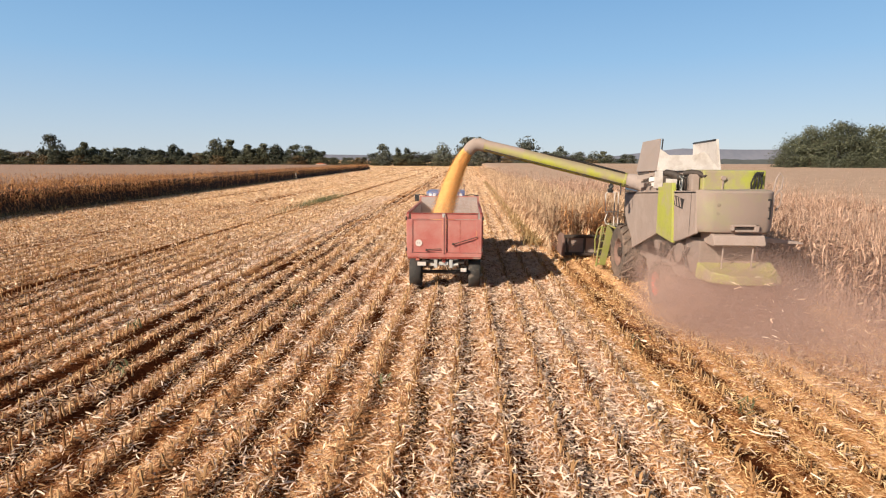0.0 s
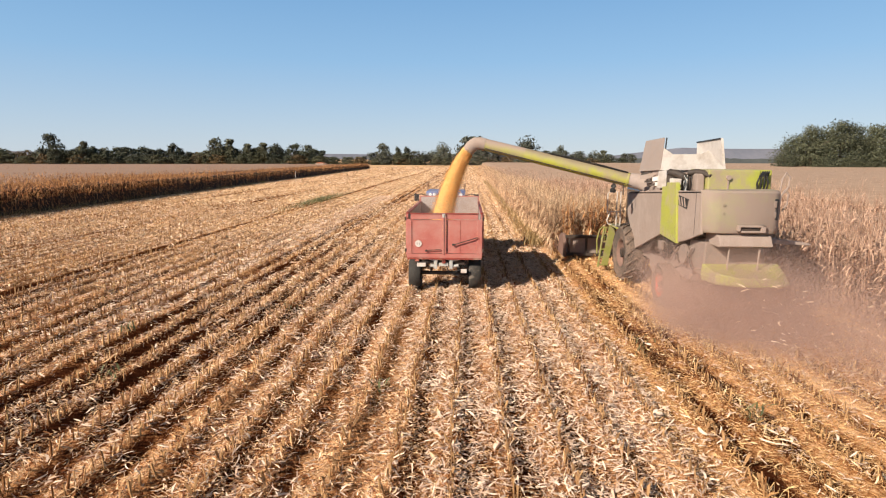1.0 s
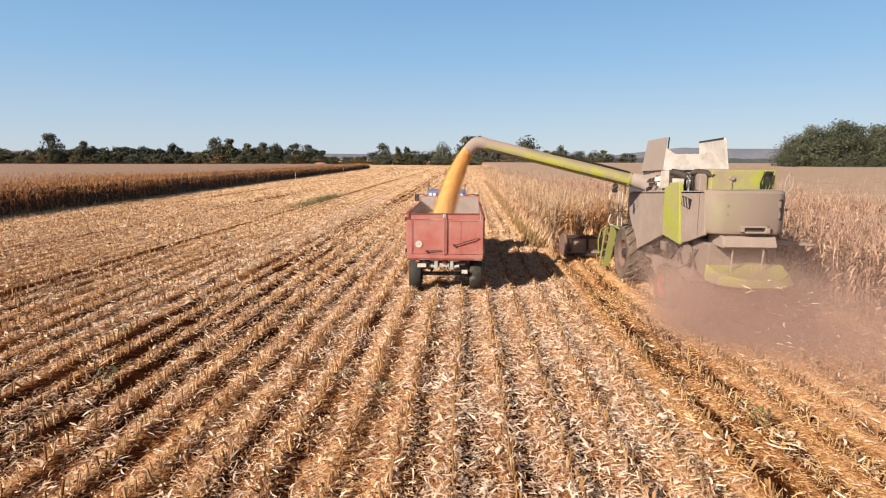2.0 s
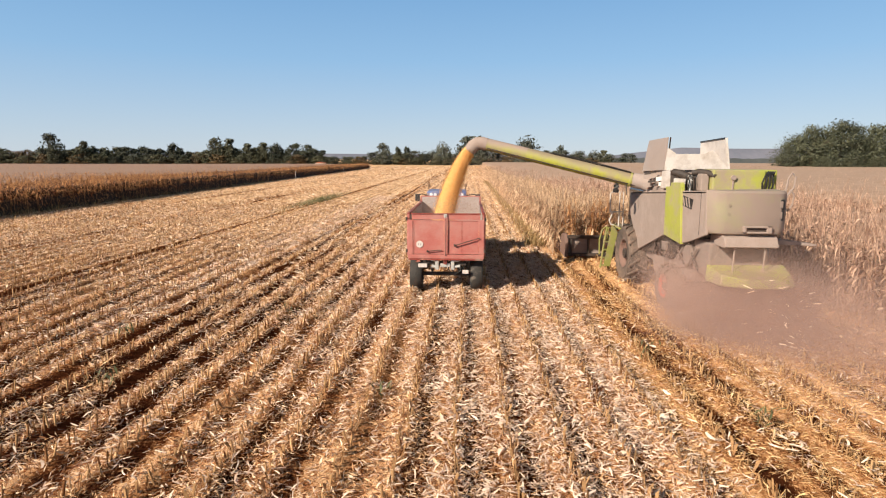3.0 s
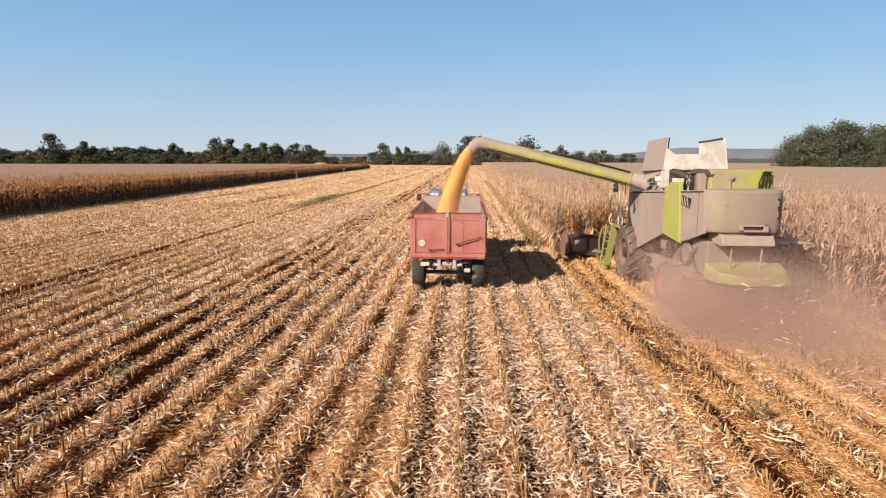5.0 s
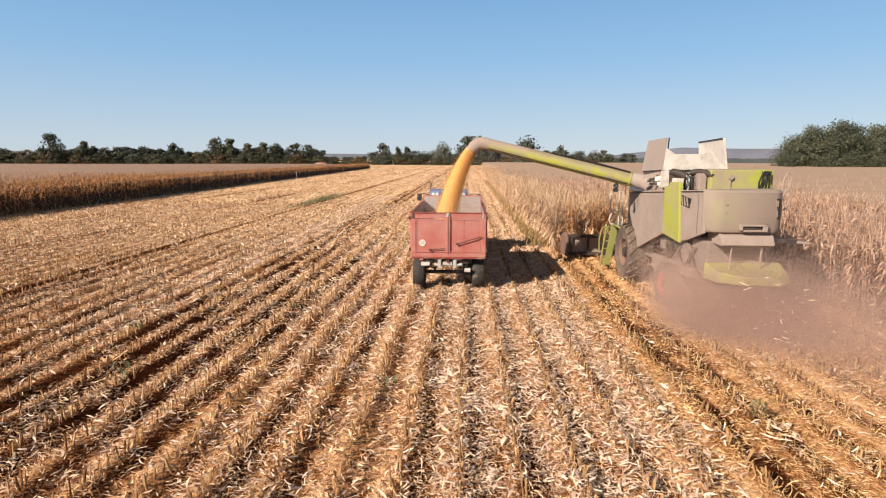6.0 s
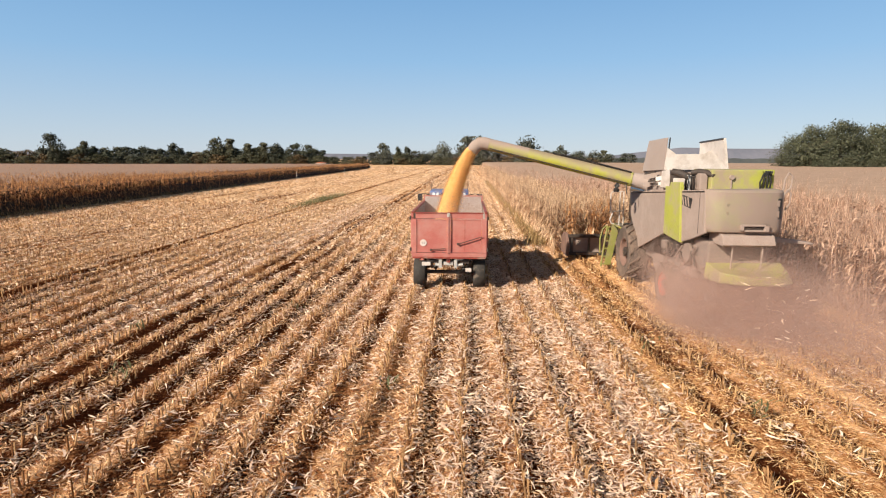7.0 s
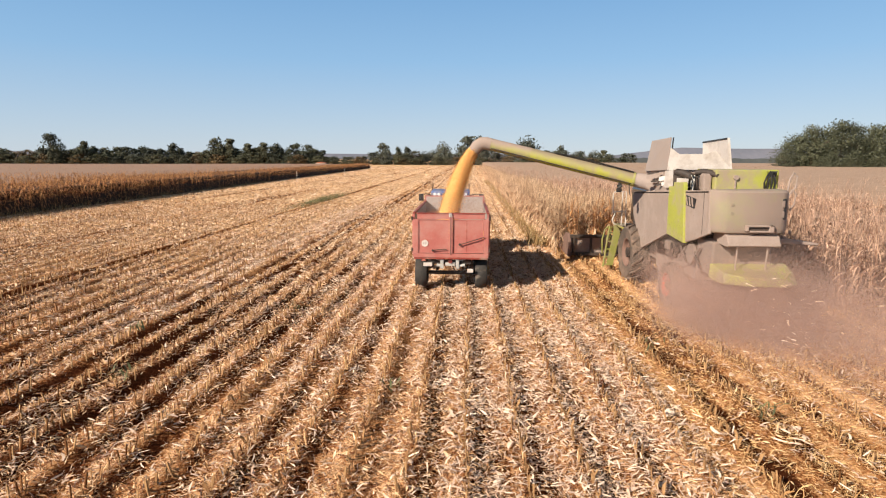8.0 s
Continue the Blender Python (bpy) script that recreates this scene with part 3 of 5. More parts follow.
def stubs(count_per_m, x0, x1, y0, y1, lo, hi):
    rows = np.arange(math.ceil((x0 - ROW_AT) / ROW), math.floor((x1 - ROW_AT) / ROW) + 1) * ROW + ROW_AT
    k = int((y1 - y0) * count_per_m)
    x = (rows[:, None] + rng.normal(0, 0.035, (len(rows), k))).ravel()
    y = (y0 + (np.arange(k) + 0.5) / count_per_m + rng.normal(0, 0.03, (len(rows), k))).ravel()
    keep = (rng.uniform(size=len(x)) < 0.78 + 0.3 * np.sin(y * 1.3 + np.round(x / ROW) * 3.3)) & ~((np.abs(x) < 4.4) & (y > 5.5) & (y < 9.0))
    x, y = x[keep], y[keep]
    r = 0.011
    v = np.array([(c * r * s, d * r * s, z) for z, s in ((-0.1, 1.15), (1.0, 1.0)) for c, d in ((-1, -1), (1, -1), (1, 1), (-1, 1))], float)
    tall = []
    for _ in range(6):
        w = v.copy()
        w[:, :2] *= rng.uniform(3.2, 5.2)
        w[4:, 2] += rng.uniform(-0.15, 0.15, 4)
        tall.append((w, np.array([(0, 1, 5, 4), (1, 2, 6, 5), (2, 3, 7, 6), (3, 0, 4, 7), (4, 5, 6, 7)])))
    count = len(x)
    return scatter(tall, np.stack([x, y, ridge(x, y)], 1), rng.uniform(0, 6.28, count), rng.uniform(lo, hi, count), rng.normal(0, 0.13, (count, 2)))


stuff("maize_stubble", [stubs(6.0, -9, 9.8, -6.0, 4.5, 0.10, 0.18), stubs(10.0, -16, 9.8, 4.5, 24, 0.13, 0.22), stubs(5, -32, 3.6, 24, 50, 0.13, 0.22), stubs(6.0, -32, -16, 10, 24, 0.13, 0.22)],
      "stub", "cut maize stalks standing in rows in the soil", "stubble")


# ---- standing maize ----
def maize_plant(leaves, segs, top=2.2, tassel=3, only_top=0.0):
    v, q = [], []
    bend = rng.uniform(-0.05, 0.05, 2)

    def tube(p0, p1, r0, r1):
        b = len(v)
        for p, r in ((p0, r0), (p1, r1)):
            for a in (0, 2.09, 4.19):
                v.append((p[0] + r * math.cos(a), p[1] + r * math.sin(a), p[2]))
        for k in range(3):
            q.append((b + k, b + (k + 1) % 3, b + 3 + (k + 1) % 3, b + 3 + k))
    tube((0, 0, only_top), (bend[0], bend[1], top * 0.88), 0.016, 0.008)
    if tassel:
        for _ in range(tassel):
            e = rng.uniform(-0.14, 0.14, 2)
            tube((bend[0], bend[1], top * 0.86), (bend[0] + e[0], bend[1] + e[1], top * rng.uniform(0.96, 1.05)), 0.008, 0.004)
    for i in range(leaves):
        u = (i + rng.uniform(0.1, 0.9)) / leaves
        h = max(only_top, 0.25) + (top * 0.86 - max(only_top, 0.25)) * u
        a = rng.uniform(0, 2 * math.pi)
        ln, wd = rng.uniform(0.32, 0.68), rng.uniform(0.036, 0.075)
        drop = rng.uniform(0.05, 0.75) * (1.2 - 0.5 * u)
        b, lift = len(v), rng.uniform(0.1, 0.75)
        for k in range(segs + 1):
            s = k / segs
            out = ln * (1.0 * s - 0.28 * s * s)
            z = h + ln * (lift * s - (lift + drop) * s * s)
            w = wd * (1 - 0.75 * s * s)
            tw = rng.uniform(-1.3, 1.3) * s
            for sd in (-1, 1):
                v.append((out * math.cos(a) - sd * w * 0.5 * math.sin(a + tw), out * math.sin(a) + sd * w * 0.5 * math.cos(a + tw), z + sd * w * 0.3 * tw))
        for k in range(segs):
            q.append((b + 2 * k, b + 2 * k + 2, b + 2 * k + 3, b + 2 * k + 1))
    # the ear in its husk
    if not only_top:
        h, a = rng.uniform(0.85, 1.15), rng.uniform(0, 6.28)
        tube((0.03 * math.cos(a), 0.03 * math.sin(a), h), (0.13 * math.cos(a), 0.13 * math.sin(a), h - 0.2), 0.035, 0.018)
    return np.array(v), np.array(q)


full = [maize_plant(17, 3) for _ in range(12)]
plain = [maize_plant(11, 2, tassel=1) for _ in range(8)]
tops = [maize_plant(7, 1, tassel=1, only_top=1.35) for _ in range(8)]
tufts = [maize_plant(4, 1, tassel=0, only_top=1.5) for _ in range(6)]


def field(kinds, x0, x1, y0, y1, step, edge=None, scale=1.0):
    """Maize in rows that run ahead; edge(y): how far the rows start from x0 at y."""
    rows = np.arange(math.ceil((x0 - ROW_AT) / ROW), math.floor((x1 - ROW_AT) / ROW) + 1) * ROW + ROW_AT
    k = max(int((y1 - y0) / step), 1)
    x = (rows[:, None] + rng.normal(0, 0.06, (len(rows), k))).ravel()
    y = (y0 + (np.arange(k) + 0.5) * step + rng.normal(0, step * 0.25, (len(rows), k))).ravel()
    if edge is not None:
        keep = edge(x, y)
        x, y = x[keep], y[keep]
    count = len(x)
    return scatter(kinds, np.stack([x, y, np.full(count, -0.05)], 1), rng.uniform(0, 6.28, count), scale * rng.normal(1.0, 0.07, count), rng.normal(0, 0.05, (count, 2)))


CUT = 3.62  # the edge of the uncut maize beside the stubble
CUT_FAR = 9.6  # its edge where the header has passed
stuff("maize_edge", [
    field(full, CUT + 1.4, 9.5, 23.6, 34, 0.15),
    field(full, CUT, 6.5, 34, 60, 0.19),
    field(plain, CUT, 5.2, 60, 172, 0.30)],
    "corn_lit", "golden dry maize along the cut edge, brightened as if sunlit", "maize")
stuff("standing_maize", [
    field(full, CUT_FAR, 13.0, 8.0, 26, 0.15),
    field(plain, 13.0, 20, 8.0, 34, 0.25),
    field(plain, 9.5, 16, 26, 34, 0.2),
    field(tops, 6.5, 24, 34, 60, 0.24),
    field(tops, 20, 60, 6, 34, 0.55),
    field(tops, 16, 20, 26, 34, 0.26),
    field(tops, 24, 60, 34, 60, 0.6),
    field(tufts, 5.2, 75, 60, 110, 1.1, scale=1.03),
    field(tufts, 60, 110, 10, 80, 1.2, scale=1.03),
    field(tufts, 5.2, 150, 110, 172, 1.8, scale=1.05)],
    "corn", "ripe dry pale maize standing in the uncut field", "maize")


stuff("maize_at_header", [field(full, CUT + 0.4, 6.6, 23.45, 25.0, 0.12)], "corn_brown", "reddish brown maize plants just before the header", "maize")


LEFT_AT, LEFT_LEAN = -31.2, -0.045


def left_inside(x, y):
    return x < LEFT_AT - 3.5 + LEFT_LEAN * (y - 38)


def rim_rows(kinds, rows, y0, y1, step):
    """Plants in rows along the slanting edge of the brown field."""
    k = int((y1 - y0) / step)
    y = (y0 + (np.arange(k) + 0.5) * step + rng.normal(0, step * 0.3, (len(rows), k))).ravel()
    x = (np.array(rows)[:, None] * -0.75 + rng.normal(0, 0.1, (len(rows), k))).ravel() + LEFT_AT + LEFT_LEAN * (y - 38)
    count = len(x)
    return scatter(kinds, np.stack([x, y, np.full(count, -0.05)], 1), rng.uniform(0, 6.28, count), rng.normal(1.0, 0.08, count), rng.normal(0, 0.06, (count, 2)))


stuff("brown_maize", [
    rim_rows(full, (0,), 18, 62, 0.17),
    rim_rows(tops, (1,), 18, 62, 0.12),
    rim_rows(tops, (2, 3, 4, 5), 18, 80, 0.24),
    rim_rows(plain, (0,), 62, 235, 0.28),
    rim_rows(tufts, (1,), 62, 235, 0.2),
    rim_rows(tufts, (2, 3, 4, 5), 80, 235, 0.28),
    field(tufts, -58, -30, 20, 75, 0.3, left_inside)],
    "corn_brown", "ripe brown maize standing along the edge of stubble", "maize")
stuff("far_maize", [
    field(tufts, -110, -58, 20, 75, 2.0, left_inside),
    field(tufts, -130, -30, 75, 150, 2.2, left_inside),
    field(tufts, -200, -34, 150, 235, 2.8, lambda x, y: left_inside(x, y) & (y < 228 + 0.45 * np.maximum(x + 48, -75)))],
    "corn_brown", "dry brown maize deep in the field", "maize")


def canopy(name, outline, z, inset, mat, label):
    """The mass of leaves inside a field, its top rounded off towards the rim."""
    bm = bmesh.new()
    cx, cy = sum(p[0] for p in outline) / len(outline), sum(p[1] for p in outline) / len(outline)
    rings = []
    for h, k in ((0.0, 0.0), (z * 0.8, 0.0), (z * 0.93, 0.4), (z, 1.0)):
        ring = []
        for x, y in outline:
            d = Vector((cx - x, cy - y)).normalized() * inset * k
            ring.append(bm.verts.new((x + d.x, y + d.y, h)))
        rings.append(ring)
    n_ = len(outline)
    for a, b in zip(rings, rings[1:]):
        for i in range(n_):
            bm.faces.new((a[i], a[(i + 1) % n_], b[(i + 1) % n_], b[i]))
    bm.faces.new(rings[-1])
    return tagged(part(name, bm, mat, None, label), category="maize", kind="stuff")


canopy("maize_interior", [(5.0, 174), (5.0, 36), (11.5, 36), (11.5, 4), (170, 4), (170, 174)], 1.6, 2.0, "canopy", "dense shaded inside of the dry maize field")
canopy("maize_interior", [(8.0, 172), (8.0, 60), (14, 44), (20, 34), (20, 10), (168, 10), (168, 172)], 2.07, 13.0, "canopy", "dense tops of the dry maize field")
canopy("maize_interior", [(9.0, 350), (7.0, 173), (172, 173), (420, 350)], 2.05, 3.0, "canopy", "far tops of the dry maize field")
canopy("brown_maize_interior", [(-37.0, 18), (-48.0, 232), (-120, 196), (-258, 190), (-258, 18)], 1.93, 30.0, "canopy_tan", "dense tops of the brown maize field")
# two dark masses that paint the field's shaded foot and inside
canopy("brown_maize_interior", [(-30.22, 18), (-40.03, 236), (-262, 196), (-262, 18)], 1.05, 0.4, "canopy_shade", "near-black sheet painting the shade at the brown maize's foot")
canopy("brown_maize_interior", [(-30.65, 18), (-40.45, 236), (-260, 196), (-260, 18)], 1.6, 0.5, "canopy_shade", "near-black mass painting the shade inside the brown maize")


# grass along the foot of the brown maize
count = 2200
y = 20 + 75 * rng.uniform(0, 1, count) ** 2.2
x = LEFT_AT + LEFT_LEAN * (y - 38) + 0.55 + rng.normal(0, 0.35, count)
blade = [(strip(1.0, rng.uniform(0.05, 0.09), 0.08, 0.6)[0] @ np.array(Euler((0, -rng.uniform(0.7, 1.4), 0)).to_matrix()).T + np.array((0.1, 0, 0.45)), strip(1, 0.2, 0.1, 0)[1]) for _ in range(6)]
stuff("grass_strip", [scatter(blade, np.stack([x, y, np.zeros(count)], 1), rng.uniform(0, 6.28, count), rng.uniform(0.15, 0.5, count))], "dry_grass", "dry yellow-green grass along the maize edge", "grass")
count = 3200
y = 25.5 + 75 * rng.uniform(0, 1, count) ** 1.6
x = CUT - 0.35 + rng.normal(0, 0.28, count)
stuff("grass_strip", [scatter(blade, np.stack([x, y, np.zeros(count)], 1), rng.uniform(0, 6.28, count), rng.uniform(0.15, 0.5, count))], "dry_grass", "dry grass and fallen leaves below the cut maize edge", "grass")


count = 1500
y, x = rng.normal(53, 5, count), -13.7 + rng.normal(0, 0.45, count)
stuff("weed_patch", [scatter(blade, np.stack([x, y, np.full(count, -0.03)], 1), rng.uniform(0, 6.28, count), rng.uniform(0.15, 0.4, count))], "weed", "patch of low green weeds among the stubble", "weed")


# the outermost plants beside the stubble, each on its own
def single_plant(k):
    v, q = full[k]
    t = thing("maize_plant", (0, 0, 0), "ripe dry maize plant at the edge of the field", "maize plant", "maize plants at the cut edge")
    ear = len(v) - 6
    stalk = 6 + 18
    for name, lo, hi in (("stalk", 0, stalk), ("foliage", stalk, ear), ("ear", ear, len(v))):
        use = (q >= lo).all(1) & (q < hi).all(1)
        ob = new(name, quad_mesh(name, v[lo:hi], q[use] - lo, ["corn_lit"]))
        ob.parent = t
    return t


random.seed(5)
for k in range(5):
    model = single_plant(k)
    for j in range(26):
        i = 5 * j + k
        x, y = ROW_AT + ROW * (5 + i % 2) + random.gauss(0, 0.05), 23.6 + 0.16 * (i // 2) + random.gauss(0, 0.04)
        m = pose(x, y, -0.05, random.gauss(0, 3), random.gauss(0, 3), random.uniform(0, 360))
        if j == 0:
            model.matrix_basis = m
        else:
            copy_thing(model, m)


# ---- the red tipping trailer ----
def wheel(parent, x, y, r, width, rim_r, outward, rim_mat, lugs=0, lug_depth=0.03, tyre="rubber"):
    """A tyre with rounded shoulders and a dished rim, on its axle along x. outward: -1 or 1."""
    w = part("wheel", rod((x - 0.4 * width, y, r), (x + 0.4 * width, y, r), rim_r * 0.35, 12), "rust", parent)
    prof = [(rim_r, -0.42), (r * 0.9, -0.5), (r * 0.985, -0.36), (r, 0.0), (r * 0.985, 0.36), (r * 0.9, 0.5), (rim_r, 0.42)]
    bm = bmesh.new()
    seg, rings = 36, []
    for rad, u in prof:
        rings.append([bm.verts.new((x + u * width, y + rad * math.cos(2 * math.pi * k / seg), r + rad * math.sin(2 * math.pi * k / seg))) for k in range(seg)])
    for a, b in zip(rings, rings[1:]):
        for k in range(seg):
            bm.faces.new((a[k], a[(k + 1) % seg], b[(k + 1) % seg], b[k]))
    smooth(part("tyre", bm, tyre, w), 35)
    bm = bmesh.new()
    rings = []
    for rad, u in ((rim_r * 1.02, 0.44), (rim_r * 0.93, 0.40), (rim_r * 0.85, 0.22), (rim_r * 0.45, 0.16), (rim_r * 0.40, 0.26), (rim_r * 0.12, 0.28)):
        rings.append([bm.verts.new((x + outward * u * width, y + rad * math.cos(2 * math.pi * k / 24), r + rad * math.sin(2 * math.pi * k / 24))) for k in range(24)])
    for a, b in zip(rings, rings[1:]):
        for k in range(24):
            bm.faces.new((a[k], a[(k + 1) % 24], b[(k + 1) % 24], b[k]))
    bm.faces.new(rings[-1])
    part("rim", bm, rim_mat, w)
    centre = Vector((x, y, r)) - ROOT[w]
    for side in (-1, 1):
        if not lugs:
            break
        step = 2 * math.pi / lugs
        lug = bmesh.new()
        vs = []
        for ang, u in ((0.0, 0.03), (0.75 * step, 0.5), (0.75 * step + 0.06, 0.5), (0.06, 0.03)):
            for rr in (r * 0.96, r + lug_depth * (0.4 if u > 0.4 else 1)):
                vs.append(lug.verts.new((side * u * width, rr * math.cos(ang), rr * math.sin(ang))))
        for f in ((1, 3, 5, 7), (0, 1, 3, 2), (2, 3, 5, 4), (4, 5, 7, 6), (6, 7, 1, 0)):
            lug.faces.new([vs[i] for i in f])
        bmesh.ops.recalc_face_normals(lug, faces=lug.faces)
        me = bpy.data.meshes.new("lug")
        lug.to_mesh(me)
        lug.free()
        me.materials.append(M[tyre])
        for k in range(lugs):
            ob = new("lug", me)
            ob.parent = w
            ob.matrix_local = Matrix.Translation(centre) @ Matrix.Rotation(step * (k + (0.5 if side > 0 else 0)), 4, "X")
    return w


TX0, TX1, TY0, TY1, TZ0, TZ1 = -1.71, 0.51, 16.5, 21.2, 1.08, 2.31
TC = (TX0 + TX1) / 2
trailer = thing("farm_trailer", (TC, 18.8, 0), "faded red steel tipping trailer on the stubble, receiving grain", "trailer")
part("floor", box(TX0 + 0.06, TX1 - 0.06, TY0 + 0.06, TY1 - 0.04, TZ0, TZ0 + 0.06), "inner", trailer, "worn steel load floor")
for x0, x1 in ((TX0, TX0 + 0.05), (TX1 - 0.05, TX1)):
    board = part("side_board", box(x0, x1, TY0 + 0.02, TY1, TZ0 - 0.02, TZ1, 0.01), "red", trailer)
    out = -1 if x0 == TX0 else 1
    xo = x0 if out < 0 else x1
    for y in np.linspace(TY0 + 0.3, TY1 - 0.2, 7):
        part("rib", box(min(xo, xo + out * 0.05), max(xo, xo + out * 0.05), y - 0.04, y + 0.04, TZ0 - 0.02, TZ1 - 0.03, 0.008), "red", board)
    part("top_rail", box(x0 - 0.015, x1 + 0.015, TY0 + 0.02, TY1, TZ1, TZ1 + 0.05, 0.01), "dark_red", board)
    part("inside_lining", box(x1 if out < 0 else x0 - 0.008, x1 + 0.008 if out < 0 else x0, TY0 + 0.08, TY1 - 0.05, TZ0 + 0.06, TZ1 - 0.02), "inner", board)
front = part("front_board", box(TX0, TX1, TY1, TY1 + 0.05, TZ0 - 0.02, TZ1 + 0.24, 0.01), "red", trailer)
part("inside_lining", box(TX0 + 0.06, TX1 - 0.06, TY1 - 0.01, TY1, TZ0 + 0.06, TZ1 + 0.2), "inner", front)
# rear: a top board over two door leaves in a frame
part("top_board", box(TX0 + 0.12, TX1 - 0.12, TY0, TY0 + 0.05, TZ1 - 0.15, TZ1, 0.008), "red", trailer, "faded red board above the doors")
part("top_edge", box(TX0 + 0.10, TX1 - 0.10, TY0 - 0.02, TY0 + 0.06, TZ1 + 0.003, TZ1 + 0.035, 0.008), "dark_red", trailer)
part("lower_rail", box(TX0, TX1, TY0 - 0.03, TY0 + 0.05, TZ0 - 0.06, TZ0 + 0.06, 0.012), "red", trailer)
part("under_rail", box(TX0 + 0.02, TX1 - 0.02, TY0 - 0.02, TY0 + 0.06, TZ0 - 0.11, TZ0 - 0.065, 0.008), "dark_red", trailer)
for x0, x1 in ((TX0, TX0 + 0.15), (TX1 - 0.15, TX1)):
    part("corner_post", box(x0, x1, TY0 - 0.02, TY0 + 0.05, TZ0 + 0.063, TZ1 - 0.155, 0.012), "red", trailer)
part("centre_post", box(TC - 0.055, TC + 0.055, TY0 - 0.045, TY0 + 0.05, TZ0 + 0.063, TZ1 - 0.06, 0.012), "red", trailer)
part("post_seam", box(TC - 0.008, TC + 0.008, TY0 - 0.052, TY0 - 0.044, TZ0 + 0.03, TZ1 - 0.02), "rust", trailer)
for k, (x0, x1) in enumerate(((TX0 + 0.155, TC - 0.06), (TC + 0.06, TX1 - 0.155))):
    leaf = part("door_leaf", box(x0, x1, TY0 + 0.008, TY0 + 0.04, TZ0 + 0.075, TZ1 - 0.165, 0.006), "red", trailer)
    for a, b, c, d in ((x0, x1, TZ0 + 0.075, TZ0 + 0.10), (x0, x1, TZ1 - 0.19, TZ1 - 0.165), (x0, x0 + 0.025, TZ0 + 0.10, TZ1 - 0.19), (x1 - 0.025, x1, TZ0 + 0.10, TZ1 - 0.19)):
        part("leaf_edge", box(a, b, TY0 - 0.004, TY0 + 0.008, c, d, 0.003), "red", leaf)
    if k == 0:
        part("latch", sweep([(x0 + 0.42, TY0 - 0.05, 1.235), (x0 + 0.5, TY0 - 0.05, 1.25), (x0 + 0.85, TY0 - 0.05, 1.275)], 0.013, 6), "rust", leaf, "dark steel latch bar")
        part("latch_knob", rod((x0 + 0.42, TY0 - 0.07, 1.235), (x0 + 0.42, TY0 + 0.01, 1.235), 0.03, 10), "rust", leaf)
        part("speed_disc", rod((x0 + 0.19, TY0 - 0.012, 1.44), (x0 + 0.19, TY0 + 0.008, 1.44), 0.1, 24), "white", leaf, "round white speed disc with dark bars")
        for q in (-0.03, 0.03):
            part("disc_mark", box(x0 + 0.19 + q - 0.013, x0 + 0.19 + q + 0.013, TY0 - 0.016, TY0 - 0.0125, 1.41, 1.47), "inner", leaf)
    else:
        part("latch", sweep([(x0 + 0.2, TY0 - 0.06, 1.42), (x0 + 0.28, TY0 - 0.06, 1.44), (x0 + 0.92, TY0 - 0.06, 1.64)], 0.014, 6), "rust", leaf, "dark steel latch bar")
        part("latch_knob", rod((x0 + 0.2, TY0 - 0.08, 1.42), (x0 + 0.2, TY0 + 0.01, 1.42), 0.03, 10), "rust", leaf)
        part("seam", box(x0 + 0.40, x0 + 0.412, TY0 + 0.002, TY0 + 0.008, TZ0 + 0.1, TZ1 - 0.19), "dark_red", leaf)
for x in (TX0 - 0.03, TX1 + 0.03):
    for z in (1.25, 2.18):
        part("hinge", rod((x, TY0 - 0.01, z - 0.05), (x, TY0 - 0.01, z + 0.05), 0.028, 10), "rust", trailer)
part("top_catch", box(TC - 0.06, TC + 0.03, TY0 - 0.05, TY0 - 0.022, TZ1 - 0.09, TZ1 + 0.02, 0.006), "steel", trailer)
# chassis
for x in (TC - 0.42, TC + 0.42):
    part("chassis_beam", box(x - 0.05, x + 0.05, TY0 + 0.25, TY1 + 0.1, 0.78, 0.97, 0.01), "rust", trailer)
for y in (16.75, 17.5, 18.9, 20.3):
    part("cross_beam", box(TX0 + 0.15, TX1 - 0.15, y - 0.04, y + 0.04, 0.98, 1.07), "rust", trailer)
part("rear_beam", box(TC - 0.6, TC + 0.6, 16.62, 16.74, 0.80, 0.92, 0.01), "rust", trailer)
for y in (17.08, 20.4):
    part("axle", rod((TX0 + 0.2, y, 0.46), (TX1 - 0.2, y, 0.46), 0.06, 10), "rust", trailer)
    for x in (TC - 0.42, TC + 0.42):
        part("leaf_spring", sweep([(x, y - 0.5, 0.74), (x, y - 0.2, 0.6), (x, y, 0.55), (x, y + 0.2, 0.6), (x, y + 0.5, 0.74)], 0.04, 6), "rust", trailer)
    wheel(trailer, TX0 + 0.21, y, 0.46, 0.36, 0.24, -1, "rim_red", 0)
    wheel(trailer, TX1 - 0.20, y, 0.46, 0.36, 0.24, 1, "rim_red", 0)
part("tow_plate", box(TC - 0.16, TC + 0.12, 16.55, 16.60, 0.76, 0.86, 0.01), "steel", trailer, "pale grey steel plate with bars")
for x in (TC - 0.26, TC + 0.20):
    part("tow_bracket", box(x - 0.05, x + 0.05, 16.53, 16.61, 0.68, 0.96, 0.012), "steel", trailer, "pale grey steel bracket")
for s in (-1, 1):
    part("pale_arm", sweep([(TC + s * 0.2, 16.58, 0.93), (TC + s * 0.34, 16.56, 0.95), (TC + s * 0.44, 16.56, 0.98)], 0.035, 6), "steel", trailer)
    part("lower_arm", rod((TC + s * 0.2 - 0.02, 16.6, 0.74), (TC + s * 0.42, 16.6, 0.78), 0.045, 8), "steel", trailer)
